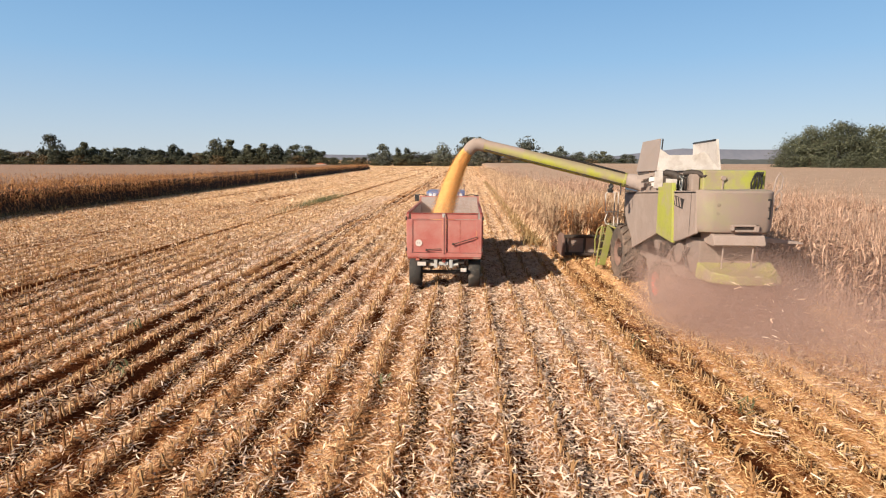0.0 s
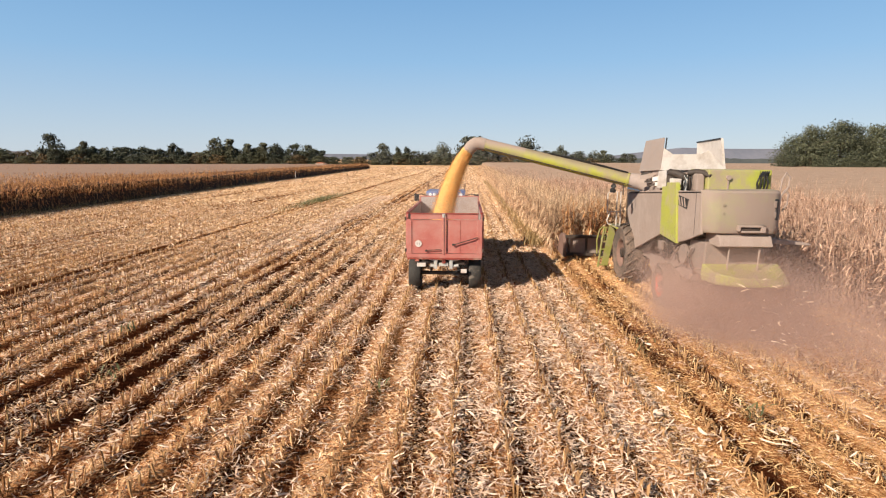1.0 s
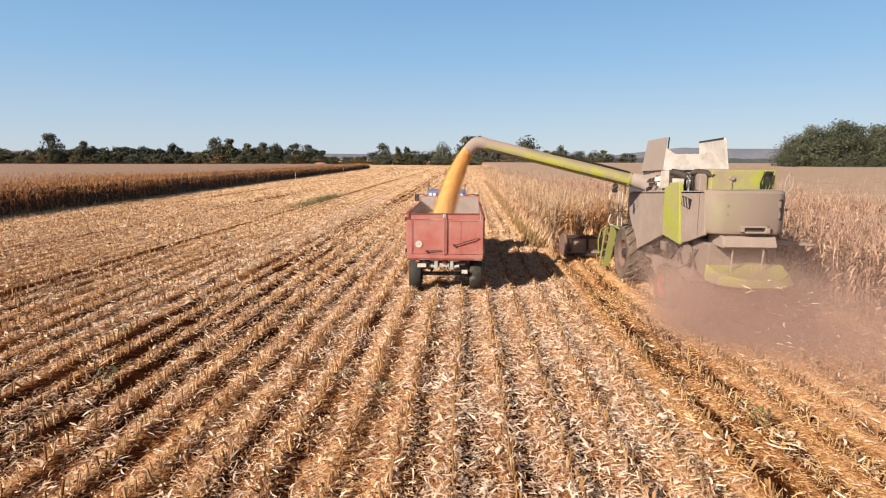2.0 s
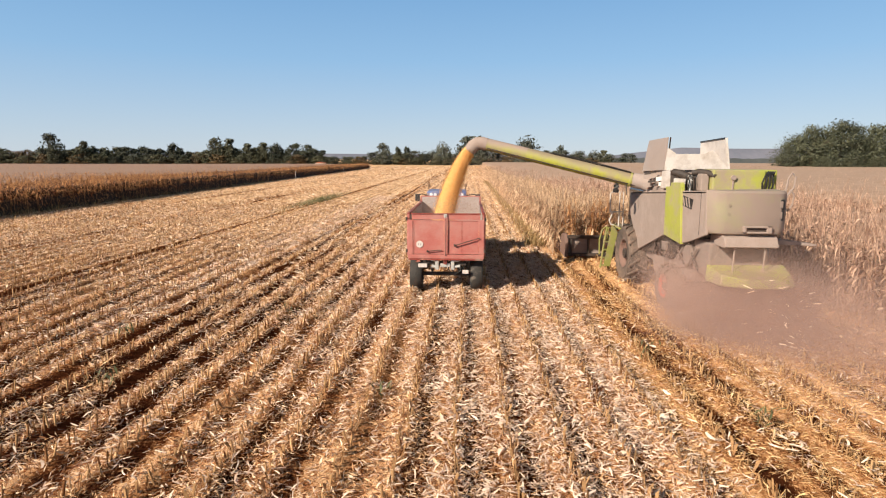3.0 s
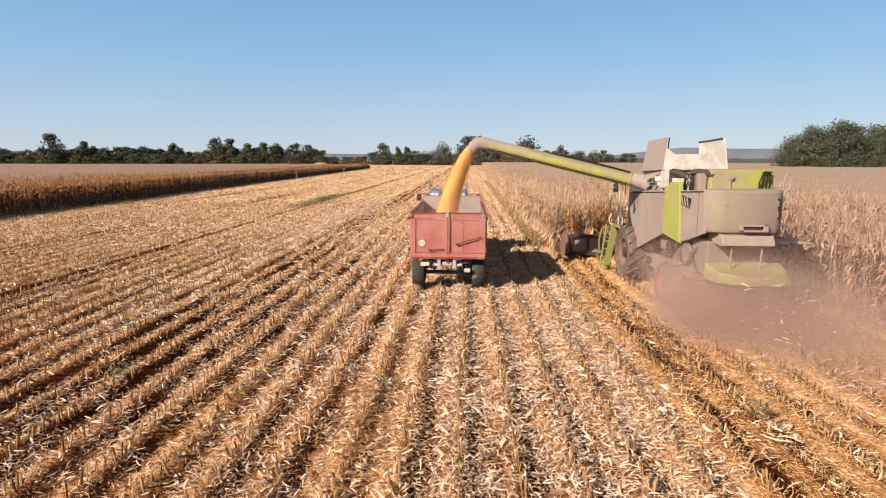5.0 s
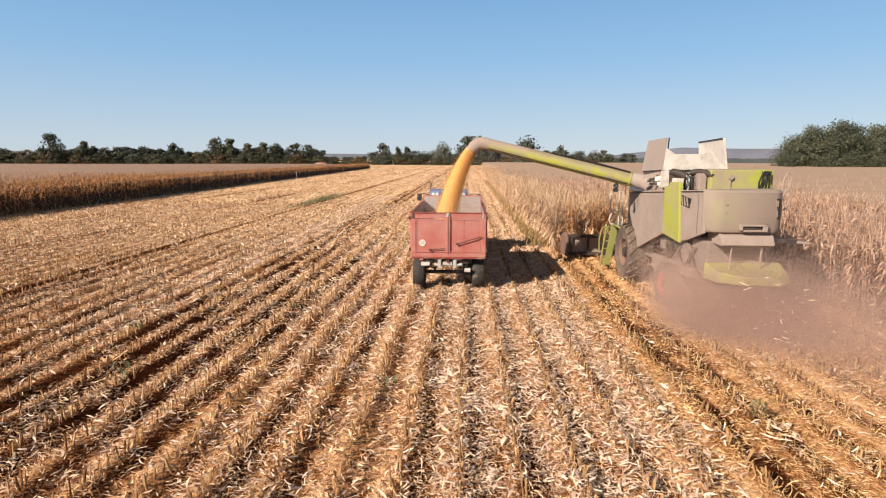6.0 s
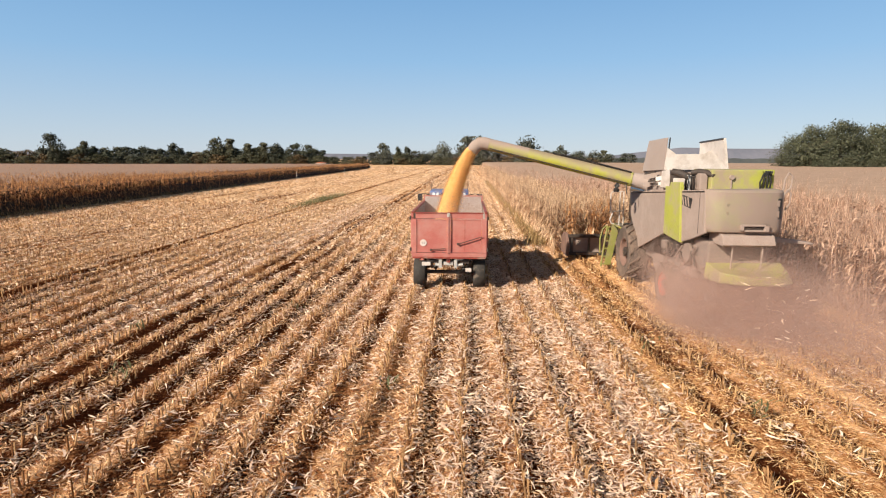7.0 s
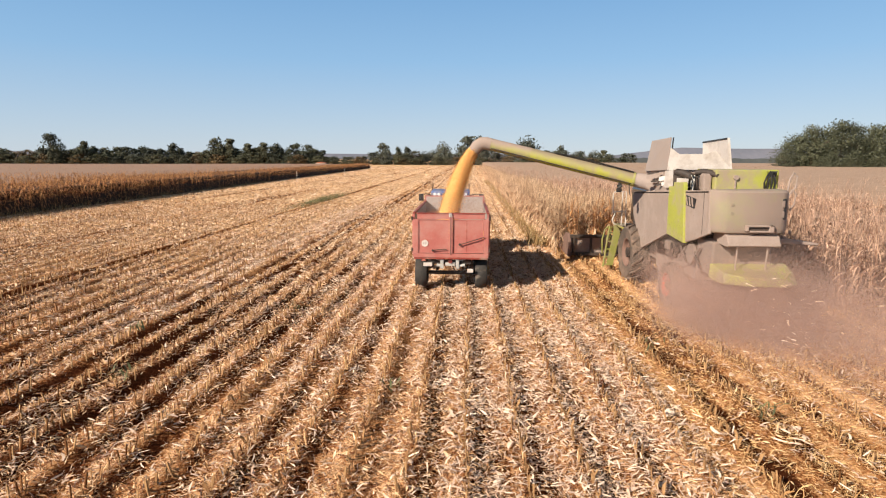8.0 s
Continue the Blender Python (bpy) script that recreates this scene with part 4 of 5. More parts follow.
part("hitch_jaw", rod((TC - 0.02, 16.5, 0.90), (TC - 0.02, 16.66, 0.90), 0.055, 12), "dark_red", trailer)
part("hitch_pin", rod((TC - 0.02, 16.5, 0.92), (TC - 0.02, 16.54, 0.92), 0.03, 8), "white", trailer)
for x0, x1, z in ((TX0 + 0.30, TX0 + 0.56, 0.80), (TX1 - 0.62, TX1 - 0.44, 0.62)):
    part("rear_lamp", box(x0, x1, 16.5, 16.56, z - 0.05, z + 0.06, 0.012), "white", trailer, "dusty pale rear lamp box")
part("lamp_bracket", box(TX0 + 0.2, TX0 + 0.62, 16.565, 16.60, 0.86, 0.90), "rust", trailer)
part("reflector", prism([(TX0 + 0.24, 0.92), (TX0 + 0.38, 0.92), (TX0 + 0.31, 1.02)], "y", 16.48, 16.5), "rim_red", trailer, "red triangular reflector")
for x, y, z in ((TC + 0.25, 16.7, 0.5), (TC + 0.32, 16.66, 0.55)):
    part("hose", sweep([(x - 0.3, 16.7, 0.95), (x - 0.12, y, z + 0.08), (x, y, z), (x + 0.2, y, z + 0.15), (x + 0.35, 16.8, 0.9)], 0.015, 6), "black", trailer)
part("drawbar", sweep([(TC, 20.4, 0.6), (TC, 22.3, 0.6), (TC, 23.0, 0.58)], 0.07, 8), "rust", trailer)

# ---- grain falling into the trailer ----
SPOUT = Vector((0.06, 18.55, 4.20))
FALL = Vector((-0.80, 18.35, 1.75))


def stream_point(u):
    """The curve of the falling grain."""
    p = SPOUT.lerp(FALL, u)
    p.x = SPOUT.x + (FALL.x - SPOUT.x) * (1.3 * u - 0.3 * u * u)
    p.z = SPOUT.z + (FALL.z - SPOUT.z) * (0.72 * u + 0.28 * u * u)
    return p


def stream_radius(u):
    return 0.20 + 0.22 * u ** 0.8


us = np.linspace(0, 1, 28)
core = smooth(part("grain_stream", sweep([stream_point(u) for u in us], [stream_radius(u) * 0.80 for u in us], 18), "grain", None, "yellow maize grain pouring from the spout into trailer"), 60)
tagged(core, category="grain", kind="stuff")
count = 22000
u = rng.uniform(0, 1, count)
ang, rad = rng.uniform(0, 2 * np.pi, count), np.abs(rng.normal(0.88, 0.13, count))
pts = np.array([stream_point(a) for a in np.linspace(0, 1, 101)])
cen = pts[np.round(u * 100).astype(int)]
rr = (0.20 + 0.22 * u ** 0.8) * rad
place = cen + np.stack([rr * np.cos(ang), rr * np.sin(ang), rng.normal(0, 0.02, count)], 1)
kern = np.array([(-1, -0.7, 0), (1, -0.7, 0.2), (1, 0.7, 0), (-1, 0.7, -0.2), (0, 0, 0.9), (0, 0, -0.9)]) * 0.5
kq = np.array([(0, 4, 1, 5), (2, 4, 3, 5)])
kv, kqq = scatter([(tilted(kern, a, b), kq) for a, b in ((0, 0), (0.8, 0.3), (-0.7, 1.0), (1.6, 0.4))], place, rng.uniform(0, 6.28, count), rng.uniform(0.010, 0.018, count))
stuff("loose_grain", [(kv, kqq)], "grain", "loose yellow maize kernels round the falling stream", "grain")
heap = bmesh.new()
bmesh.ops.create_grid(heap, x_segments=40, y_segments=60, size=0.5, matrix=Matrix.LocRotScale((TC, 18.85, 0), None, (2.06, 4.5, 1)))
for v in heap.verts:
    d = math.hypot(v.co.x + 0.6, v.co.y - 18.4)
    v.co.z = max(1.25, 1.95 - 0.38 * d) + 0.02 * noise.noise(v.co * 6)
tagged(smooth(part("grain_heap", heap, "grain", None, "heap of yellow maize grain inside the trailer")), category="grain", kind="stuff")

# ---- the blue tractor in front of it ----
TRY = 23.5
KX = TC - 0.22
tractor = thing("tractor", (KX, TRY, 0), "blue farm tractor with cab, hitched before the trailer", "tractor")
cab = part("cab", box(KX - 0.72, KX + 0.72, TRY - 0.2, TRY + 1.2, 1.15, 2.40, 0.06), "glass", tractor, "dark glazed cab")
for x in (KX - 0.74, KX + 0.68):
    for y in (TRY - 0.22, TRY + 1.16):
        part("cab_pillar", box(x, x + 0.06, y, y + 0.06, 1.1, 2.43, 0.01), "black", cab)
roof = smooth(part("cab_roof", box(KX - 0.8, KX + 0.8, TRY - 0.35, TRY + 1.3, 2.43, 2.62, 0.07), "blue", tractor, "blue cab roof"))
for x in (-0.62, -0.46, 0.46, 0.62):
    part("work_lamp", rod((KX + x, TRY - 0.40, 2.48), (KX + x, TRY - 0.32, 2.48), 0.065, 14), "lamp", roof, "round white work lamp")
part("roof_sign", box(KX - 0.3, KX + 0.3, TRY - 0.37, TRY - 0.33, 2.45, 2.52, 0.01), "black", roof)
for s in (-1, 1):
    part("mirror_arm", sweep([(KX + s * 0.78, TRY + 0.9, 2.35), (KX + s * 1.05, TRY + 0.9, 2.42), (KX + s * 1.28, TRY + 0.9, 2.40)], 0.02, 6), "black", tractor)
    part("mirror", box(KX + s * 1.28 - 0.1, KX + s * 1.28 + 0.1, TRY + 0.86, TRY + 0.93, 2.12, 2.42, 0.02), "black", tractor, "black side mirror")
    part("beacon_stalk", rod((KX + s * 0.76, TRY + 0.3, 2.60), (KX + s * 0.76, TRY + 0.3, 2.78), 0.015, 6), "black", roof)
    part("beacon", rod((KX + s * 0.76, TRY + 0.3, 2.76), (KX + s * 0.76, TRY + 0.3, 2.89), 0.06, 12, r2=0.045), "amber", roof, "amber beacon on a stalk")
    part("mudguard", sweep([(KX + s * 0.78, TRY - 0.75, 1.1), (KX + s * 0.78, TRY - 0.5, 1.5), (KX + s * 0.78, TRY, 1.68), (KX + s * 0.78, TRY + 0.5, 1.6)], 0.14, 8), "blue", tractor)
    wheel(tractor, KX + s * 0.85, TRY, 0.8, 0.45, 0.45, s, "white")
    wheel(tractor, KX + s * 0.75, TRY + 2.4, 0.55, 0.33, 0.3, s, "white")
part("bonnet", box(KX - 0.38, KX + 0.38, TRY + 1.2, TRY + 3.0, 0.95, 1.6, 0.08), "blue", tractor, "blue bonnet")
part("transmission", box(KX - 0.25, KX + 0.25, TRY - 0.5, TRY + 2.6, 0.5, 0.95, 0.03), "rust", tractor)
part("exhaust", rod((KX + 0.4, TRY + 1.35, 1.6), (KX + 0.4, TRY + 1.35, 2.3), 0.04, 10), "rust", tractor)

# ---- the combine harvester ----
CX = 6.75
combine = thing("combine_harvester", (CX, 16.5, 0), "dust-covered yellow-green combine harvester unloading grain while cutting maize", "combine harvester")
SX = 5.30
part("front_side_panel", prism([(18.92, 2.86), (15.42, 3.11), (15.40, 1.95), (17.75, 1.17), (18.75, 2.15)], "x", SX, SX + 0.06, bevel=0.015), "dusty", combine, "grey dust-coated side panel")
part("green_side_panel", prism([(15.44, 3.20), (15.1, 3.22), (15.08, 3.32), (14.42, 3.35), (14.38, 3.25), (14.18, 1.85), (15.40, 1.93)], "x", SX - 0.05, SX + 0.05, bevel=0.015), "green_clean", combine, "bright yellow-green side panel")
part("rear_side_panel", prism([(14.38, 3.15), (12.95, 3.22), (12.85, 2.25), (13.6, 2.02), (14.25, 1.86)], "x", SX, SX + 0.06, bevel=0.015), "dusty", combine, "grey dust-coated side panel")
louvre = part("louvre", prism([(13.66, 2.98), (13.74, 2.74), (14.30, 2.80), (14.30, 3.04)], "x", SX - 0.008, SX - 0.001), "black", combine, "dark louvred vent")
for k in range(3):
    y = 13.80 + 0.17 * k
    part("louvre_blade", slab([(SX - 0.02, y, 2.78 + 0.01 * k), (SX - 0.02, y + 0.05, 2.78 + 0.01 * k), (SX - 0.02, y + 0.15, 3.0), (SX - 0.02, y + 0.10, 3.0)], 0.012), "dusty", louvre)
# right hand side and body core
part("right_side_panel", prism([(18.9, 2.86), (15.6, 3.1), (15.5, 1.95), (17.8, 1.17), (18.75, 2.15)], "x", 7.95, 8.0, bevel=0.015), "dusty", combine)
part("body_core", prism([(18.9, 2.80), (13.3, 3.12), (13.3, 2.2), (14.6, 1.75), (15.2, 1.3), (18.2, 1.1), (19.2, 1.7)], "x", SX + 0.12, 7.05), "rust", combine, "dark machinery inside")
part("right_side_cheek", prism([(18.9, 2.8), (15.7, 3.05), (15.7, 1.3), (18.2, 1.1)], "x", 7.05, 7.94), "rust", combine)
part("top_deck", slab([(SX, 18.9, 2.84), (8.0, 18.9, 2.84), (7.98, 15.6, 3.06), (7.10, 13.5, 3.19), (SX, 13.0, 3.2)], 0.03), "dusty", combine)
# rear hood with rounded corners
bm = bmesh.new()
plan = [(SX, 13.0), (5.36, 12.82), (5.47, 12.68), (5.62, 12.6), (6.72, 12.6), (6.86, 12.66), (6.98, 12.85), (7.12, 13.5)]
levels = [(3.24, 0.06), (3.19, 0.0), (2.75, -0.02), (2.40, -0.01), (2.31, 0.02), (2.28, 0.07)]
rings = [[bm.verts.new((x + (0.3 * inset if x < 6 else -0.3 * inset), y + inset, z)) for x, y in plan] for z, inset in levels]
for a, b in zip(rings, rings[1:]):
    for k in range(len(plan) - 1):
        bm.faces.new((a[k], a[k + 1], b[k + 1], b[k]))
bm.faces.new(rings[0][::-1])
bm.faces.new(rings[-1])
hood = smooth(part("rear_hood", bm, "dusty_green", combine, "grey dust-coated rear hood"), 35)
part("hood_recess", box(6.0, 6.52, 12.555, 12.64, 2.35, 2.46, 0.02), "rust", hood)
for x0, x1, z0, z1 in ((5.96, 6.56, 2.45, 2.49), (6.04, 6.48, 2.33, 2.37), (6.46, 6.56, 2.33, 2.49), (5.96, 6.02, 2.36, 2.47)):
    part("recess_edge", box(x0, x1, 12.50, 12.60, z0, z1, 0.015), "dusty", hood)
part("hood_seam", box(SX - 0.004, SX + 0.01, 13.22, 13.235, 2.2, 3.18), "rust", hood)
for z in (2.93, 2.74):
    part("hood_knob", rod((5.66, 12.575, z), (5.66, 12.62, z), 0.035, 12), "dusty_green", hood)
for z in (2.95, 2.72):
    part("lamp_plate", box(6.68, 6.83, 12.60, 12.68, z - 0.115, z + 0.115, 0.02), "black", hood, "dark lamp surround")
    part("tail_lamp", box(6.715, 6.79, 12.585, 12.66, z - 0.075, z + 0.075, 0.02), "under", hood, "dust-covered tail lamp")
# chute, spreader
part("straw_chute", prism([(12.85, 2.30), (12.6, 2.24), (12.5, 2.03), (12.56, 2.0), (13.3, 2.02), (13.3, 2.30)], "x", 5.60, 6.74, bevel=0.02), "dusty", combine, "grey dusty straw chute")
for x in (5.86, 6.52):
    part("spreader_strut", rod((x, 12.62, 2.02), (x, 12.68, 1.35), 0.02, 8), "dusty", combine)
bm = prism([(5.40, 12.95), (5.48, 12.35), (5.96, 12.08), (6.76, 12.08), (7.12, 12.4), (7.24, 12.95)], "z", 1.20, 1.33, bevel=0.03)
for v in bm.verts:
    if v.co.z > 1.26:
        v.co.x = 6.3 + (v.co.x - 6.3) * 0.92
        v.co.y += 0.12
        v.co.z += 0.22 * (v.co.y - 12.0)
spreader = part("spreader", bm, "green", combine, "yellow-green straw spreader hood")
part("chopper", box(5.48, 6.80, 13.0, 13.9, 1.25, 2.05, 0.05), "under", combine, "dust-covered straw chopper housing")
part("deflector_arm", prism([(7.05, 2.06), (7.3, 2.08), (8.1, 1.97), (8.1, 1.93), (7.3, 1.96), (7.05, 1.94)], "y", 13.45, 13.75, bevel=0.015), "dusty", combine, "pale dusty arm beside the chute")
# under the side panels
part("lower_frame", box(5.55, 7.2, 14.0, 18.0, 0.95, 1.5, 0.05), "under", combine)
part("fan_housing", rod((5.42, 16.2, 1.15), (7.9, 16.2, 1.15), 0.45, 20), "under", combine)
part("sieve_box", prism([(13.4, 1.9), (13.3, 1.5), (15.4, 1.0), (15.6, 1.6)], "x", 5.5, 7.0, bevel=0.03), "under", combine, "grey dusty sieve box")
for k in range(6):
    y = 13.5 + 0.42 * k
    part("linkage", rod((5.40, y, 1.85 - 0.05 * k), (5.40, y + 0.5 * (-1) ** k, 1.35), 0.03, 6), "rust" if k % 2 else "under", combine)
part("belt_wheel", rod((5.36, 14.0, 1.62), (5.44, 14.0, 1.62), 0.24, 20), "under", combine)
part("belt_wheel", rod((5.36, 15.3, 1.55), (5.44, 15.3, 1.55), 0.16, 20), "rust", combine)
part("gear_box", box(5.30, 5.5, 15.35, 15.65, 1.5, 1.72, 0.02), "under", combine)
wheel(combine, 5.36, 18.6, 0.90, 0.62, 0.46, -1, "rim_dusty", 16, 0.05, "rubber_dusty")
wheel(combine, 7.95, 18.6, 0.90, 0.62, 0.46, 1, "rim_red", 16, 0.05, "rubber_dusty")
wheel(combine, 5.42, 15.15, 0.58, 0.44, 0.32, -1, "rim_red", 14, 0.035, "rubber_dusty")
wheel(combine, 7.75, 15.15, 0.58, 0.44, 0.32, 1, "rim_red", 14, 0.035, "rubber_dusty")
part("front_axle", box(5.6, 7.8, 18.3, 18.9, 0.75, 1.15, 0.04), "rust", combine)
part("rear_axle", box(5.6, 7.6, 15.05, 15.25, 0.5, 0.7, 0.03), "rust", combine)
# grain tank and its open flaps
tank = part("grain_tank", box(5.4, 7.0, 16.02, 18.0, 3.0, 3.64, 0.03), "dusty", combine)
part("rear_flap", prism([(5.36, 3.62), (5.42, 4.22), (5.66, 4.05), (6.42, 4.06), (6.62, 4.16), (7.08, 3.64)], "y", 15.95, 15.99), "white", tank, "off-white rear flap of the tank")
part("left_flap", slab([(5.38, 16.0, 3.62), (5.36, 17.85, 3.55), (5.50, 17.8, 4.46), (5.44, 16.0, 4.50)], -0.03), "flap", tank, "dusty grey upright side flap")
part("flap_strip", slab([(5.40, 15.96, 3.62), (5.46, 15.96, 4.50), (5.49, 15.96, 4.50), (5.44, 15.96, 3.62)], 0.02), "black", tank)
part("right_flap", slab([(7.06, 16.0, 3.64), (7.10, 18.0, 3.64), (7.08, 18.0, 4.42), (6.93, 16.0, 4.47)], 0.03), "white", tank, "off-white upright side flap")
part("front_flap", slab([(5.6, 18.0, 3.6), (7.05, 18.0, 3.6), (7.05, 18.15, 4.0), (5.6, 18.15, 4.0)], 0.03), "white", tank)
part("right_flap_edge", slab([(7.05, 15.96, 3.64), (7.10, 15.96, 3.64), (6.97, 15.96, 4.49), (6.91, 15.96, 4.49)], 0.02), "white", tank)
part("flap_fold", rod((6.93, 16.0, 4.475), (7.08, 18.0, 4.43), 0.025, 6), "black", tank)
# between tank and hood: engine, pipes, yellow cover
part("engine_cover", box(6.02, 7.28, 14.4, 15.6, 3.14, 3.66, 0.03), "green", combine, "dusty yellow-green engine cover")
part("engine_cover_end", box(7.30, 7.58, 14.45, 15.4, 3.14, 3.66, 0.03), "green_clean", combine)
part("cover_knob", rod((6.5, 14.34, 3.47), (6.5, 14.41, 3.47), 0.06, 12), "dusty", combine)
part("cover_bar", box(6.485, 6.515, 14.37, 14.40, 3.16, 3.42), "dusty", combine)
# near-black block that also fills in the shadow behind the pipes
part("engine", box(5.5, 6.0, 15.5, 15.9, 3.1, 3.5, 0.04), "rust", combine, "dark engine block, also painting the shadow behind the pipes")
part("air_filter", box(5.80, 5.99, 14.55, 14.95, 3.13, 3.56, 0.03), "dusty", combine, "grey dusty air filter box")
smooth(part("intake_pipe", sweep([(5.38, 15.3, 3.58), (5.5, 15.1, 3.55), (5.66, 15.0, 3.46), (5.8, 14.95, 3.44), (5.92, 14.9, 3.5)], [0.09, 0.10, 0.10, 0.09, 0.07], 12), "rust", combine, "dark bent intake pipe"))
smooth(part("exhaust_pipe", sweep([(5.62, 14.8, 3.12), (5.62, 14.8, 3.38), (5.64, 14.85, 3.5)], 0.05, 12), "steel", combine, "bare steel exhaust pipe"))
smooth(part("exhaust_pipe", sweep([(5.74, 14.85, 3.12), (5.74, 14.85, 3.42)], 0.035, 12), "rust", combine))
smooth(part("manifold", sweep([(5.70, 14.9, 3.57), (5.86, 14.8, 3.60), (5.98, 14.6, 3.58), (6.08, 14.4, 3.5)], [0.07, 0.08, 0.075, 0.05], 10), "rust", combine))
part("cooler", box(5.42, 5.56, 14.9, 15.4, 3.15, 3.42, 0.02), "white", combine)
# small white disc that paints a glint on the exhaust pipe
part("clamp", rod((5.655, 14.9, 3.43), (5.675, 14.86, 3.43), 0.03, 10), "lamp", combine)
for k in range(5):
    part("cable", sweep([(5.46 + 0.09 * k, 14.75, 3.14), (5.48 + 0.085 * k, 14.7, 3.3 + 0.03 * (k % 3)), (5.52 + 0.08 * k, 14.8, 3.52)], 0.014, 6), "black", combine)
for k in range(4):
    part("hose", sweep([(7.2 + 0.07 * k, 14.35, 3.16), (7.16 + 0.09 * k, 14.3, 3.35), (7.22 + 0.05 * k, 14.3, 3.52), (7.3 + 0.05 * k, 14.33, 3.62), (7.36 + 0.03 * k, 14.4, 3.5)], 0.022, 6), "black", combine)
for z0 in (3.16, 2.75):
    part("loop_rail", sweep([(7.52, 13.9, z0), (7.55, 13.9, z0 + 0.3), (7.63, 13.9, z0 + 0.45), (7.72, 13.9, z0 + 0.35), (7.7, 13.9, z0 + 0.1), (7.6, 13.9, z0 - 0.05)], 0.022, 6), "dusty", combine)
part("white_bracket", prism([(5.28, 3.15), (5.52, 3.12), (5.5, 3.62), (5.3, 3.6)], "y", 15.9, 15.95), "white", combine)
# unloading auger: elbow, pipe, spout
A0, A1 = Vector((5.05, 17.6, 3.27)), Vector((0.62, 18.5, 4.36))
elbow = smooth(part("auger_elbow", sweep([(5.55, 17.2, 2.95), (5.5, 17.3, 3.15), (5.3, 17.5, 3.24), (5.0, 17.62, 3.29)], [0.25, 0.25, 0.24, 0.22], 14), "flap", combine, "pale elbow of the unloading auger"))
for k, (x, y, z, lx, lz, m) in enumerate(((5.12, 17.0, 3.12, 0.5, 0.10, "flap"), (5.2, 16.8, 3.25, 0.45, 0.05, "rust"), (5.1, 16.9, 3.34, 0.4, 0.12, "flap"), (5.22, 16.6, 3.44, 0.35, 0.07, "dusty"),
                                       (5.3, 16.4, 3.30, 0.3, 0.12, "white"), (5.25, 16.5, 3.16, 0.34, 0.06, "rust"), (5.16, 17.0, 3.46, 0.3, 0.05, "rust"), (5.32, 16.2, 3.18, 0.22, 0.1, "white"))):
    part("elbow_plate", slab([(x, y, z), (x + lx, y - 0.2, z + 0.06), (x + lx, y - 0.2, z + 0.06 + lz), (x, y, z + lz)], 0.05), m, combine)
pipe = smooth(part("unloading_pipe", sweep([A0, A0.lerp(A1, 0.4), A0.lerp(A1, 0.72)], [0.205, 0.20, 0.195], 20), "green_dusty", combine, "dusty yellow-green unloading pipe"))
smooth(part("outer_pipe", sweep([A0.lerp(A1, 0.72), A0.lerp(A1, 0.86), A1], [0.197, 0.193, 0.19], 20), "pipe_end", pipe, "outer end of the pipe under brown dust"))
d = (A1 - A0).normalized()
part("pipe_seam", rod(A0 + Vector((0, -0.16, -0.14)), A1 + Vector((0, -0.16, -0.12)), 0.018, 6), "rust", pipe)
part("pipe_seam", rod(A0 + Vector((0, -0.05, 0.205)), A0.lerp(A1, 0.6) + Vector((0, -0.05, 0.20)), 0.015, 6), "rust", pipe)
for u in (0.03,):
    part("pipe_band", rod(A0.lerp(A1, u) - d * 0.03, A0.lerp(A1, u) + d * 0.03, 0.222, 20), "green", pipe)
smooth(part("spout", sweep([A1, A1 + Vector((-0.15, 0.02, 0.035)), (0.32, 18.54, 4.39), (0.18, 18.55, 4.30), (0.05, 18.55, 4.13)], [0.2, 0.205, 0.21, 0.205, 0.19], 18, caps=False), "dusty", pipe, "dusty grey curved spout"))
pipe_lamp = smooth(part("pipe_lamp", sweep([(4.47, 17.5, 2.92), (4.48, 17.5, 3.0), (4.50, 17.55, 3.1), (4.52, 17.6, 3.16)], [0.075, 0.095, 0.085, 0.05], 12), "black", combine, "black work lamp under the pipe"))
part("lamp_bracket", rod((4.52, 17.62, 3.12), (4.52, 17.68, 3.30), 0.022, 6), "rust", pipe_lamp)
part("pipe_stay", rod((4.78, 17.45, 2.85), (4.78, 17.55, 3.22), 0.018, 6), "rust", combine)
part("pipe_cable", sweep([(2.6, 18.0, 4.09), (3.4, 17.83, 3.92), (4.2, 17.66, 3.715), (4.9, 17.5, 3.525)], 0.02, 6), "black", combine, "black cable along the pipe")
# cab, ahead and mostly hidden
ccab = part("cab", box(5.75, 7.5, 18.95, 20.7, 1.7, 3.0, 0.12), "glass", combine, "dark glazed operator cab")
part("cab_roof", box(5.7, 7.55, 18.95, 20.9, 3.0, 3.12, 0.06), "white", combine)
# ladder and handrails
for x in (4.74, 5.0):
    part("ladder_rail", sweep([(x, 20.15, 0.12), (x + 0.06, 20.1, 0.8), (x + 0.14, 20.0, 1.6)], 0.035, 8), "olive", combine)
for k in range(5):
    part("ladder_step", box(4.75 + 0.02 * k, 5.03 + 0.02 * k, 20.0, 20.2, 0.2 + 0.28 * k, 0.23 + 0.28 * k), "olive", combine)
part("ladder_plate", slab([(4.80, 19.95, 0.22), (5.02, 19.95, 0.22), (5.27, 19.9, 1.7), (5.02, 19.9, 1.7)], 0.03), "olive", combine, "dusty green ladder plate")
for dx in (0.0, 0.16):
    part("ladder_loop", sweep([(4.70 + dx, 20.2, 0.6), (4.68 + dx, 20.2, 1.1), (4.76 + dx, 20.2, 1.45), (4.86 + dx, 20.2, 1.55), (4.97 + dx, 20.2, 1.45), (4.97 + dx, 20.2, 1.1)], 0.026, 6), "olive", combine)
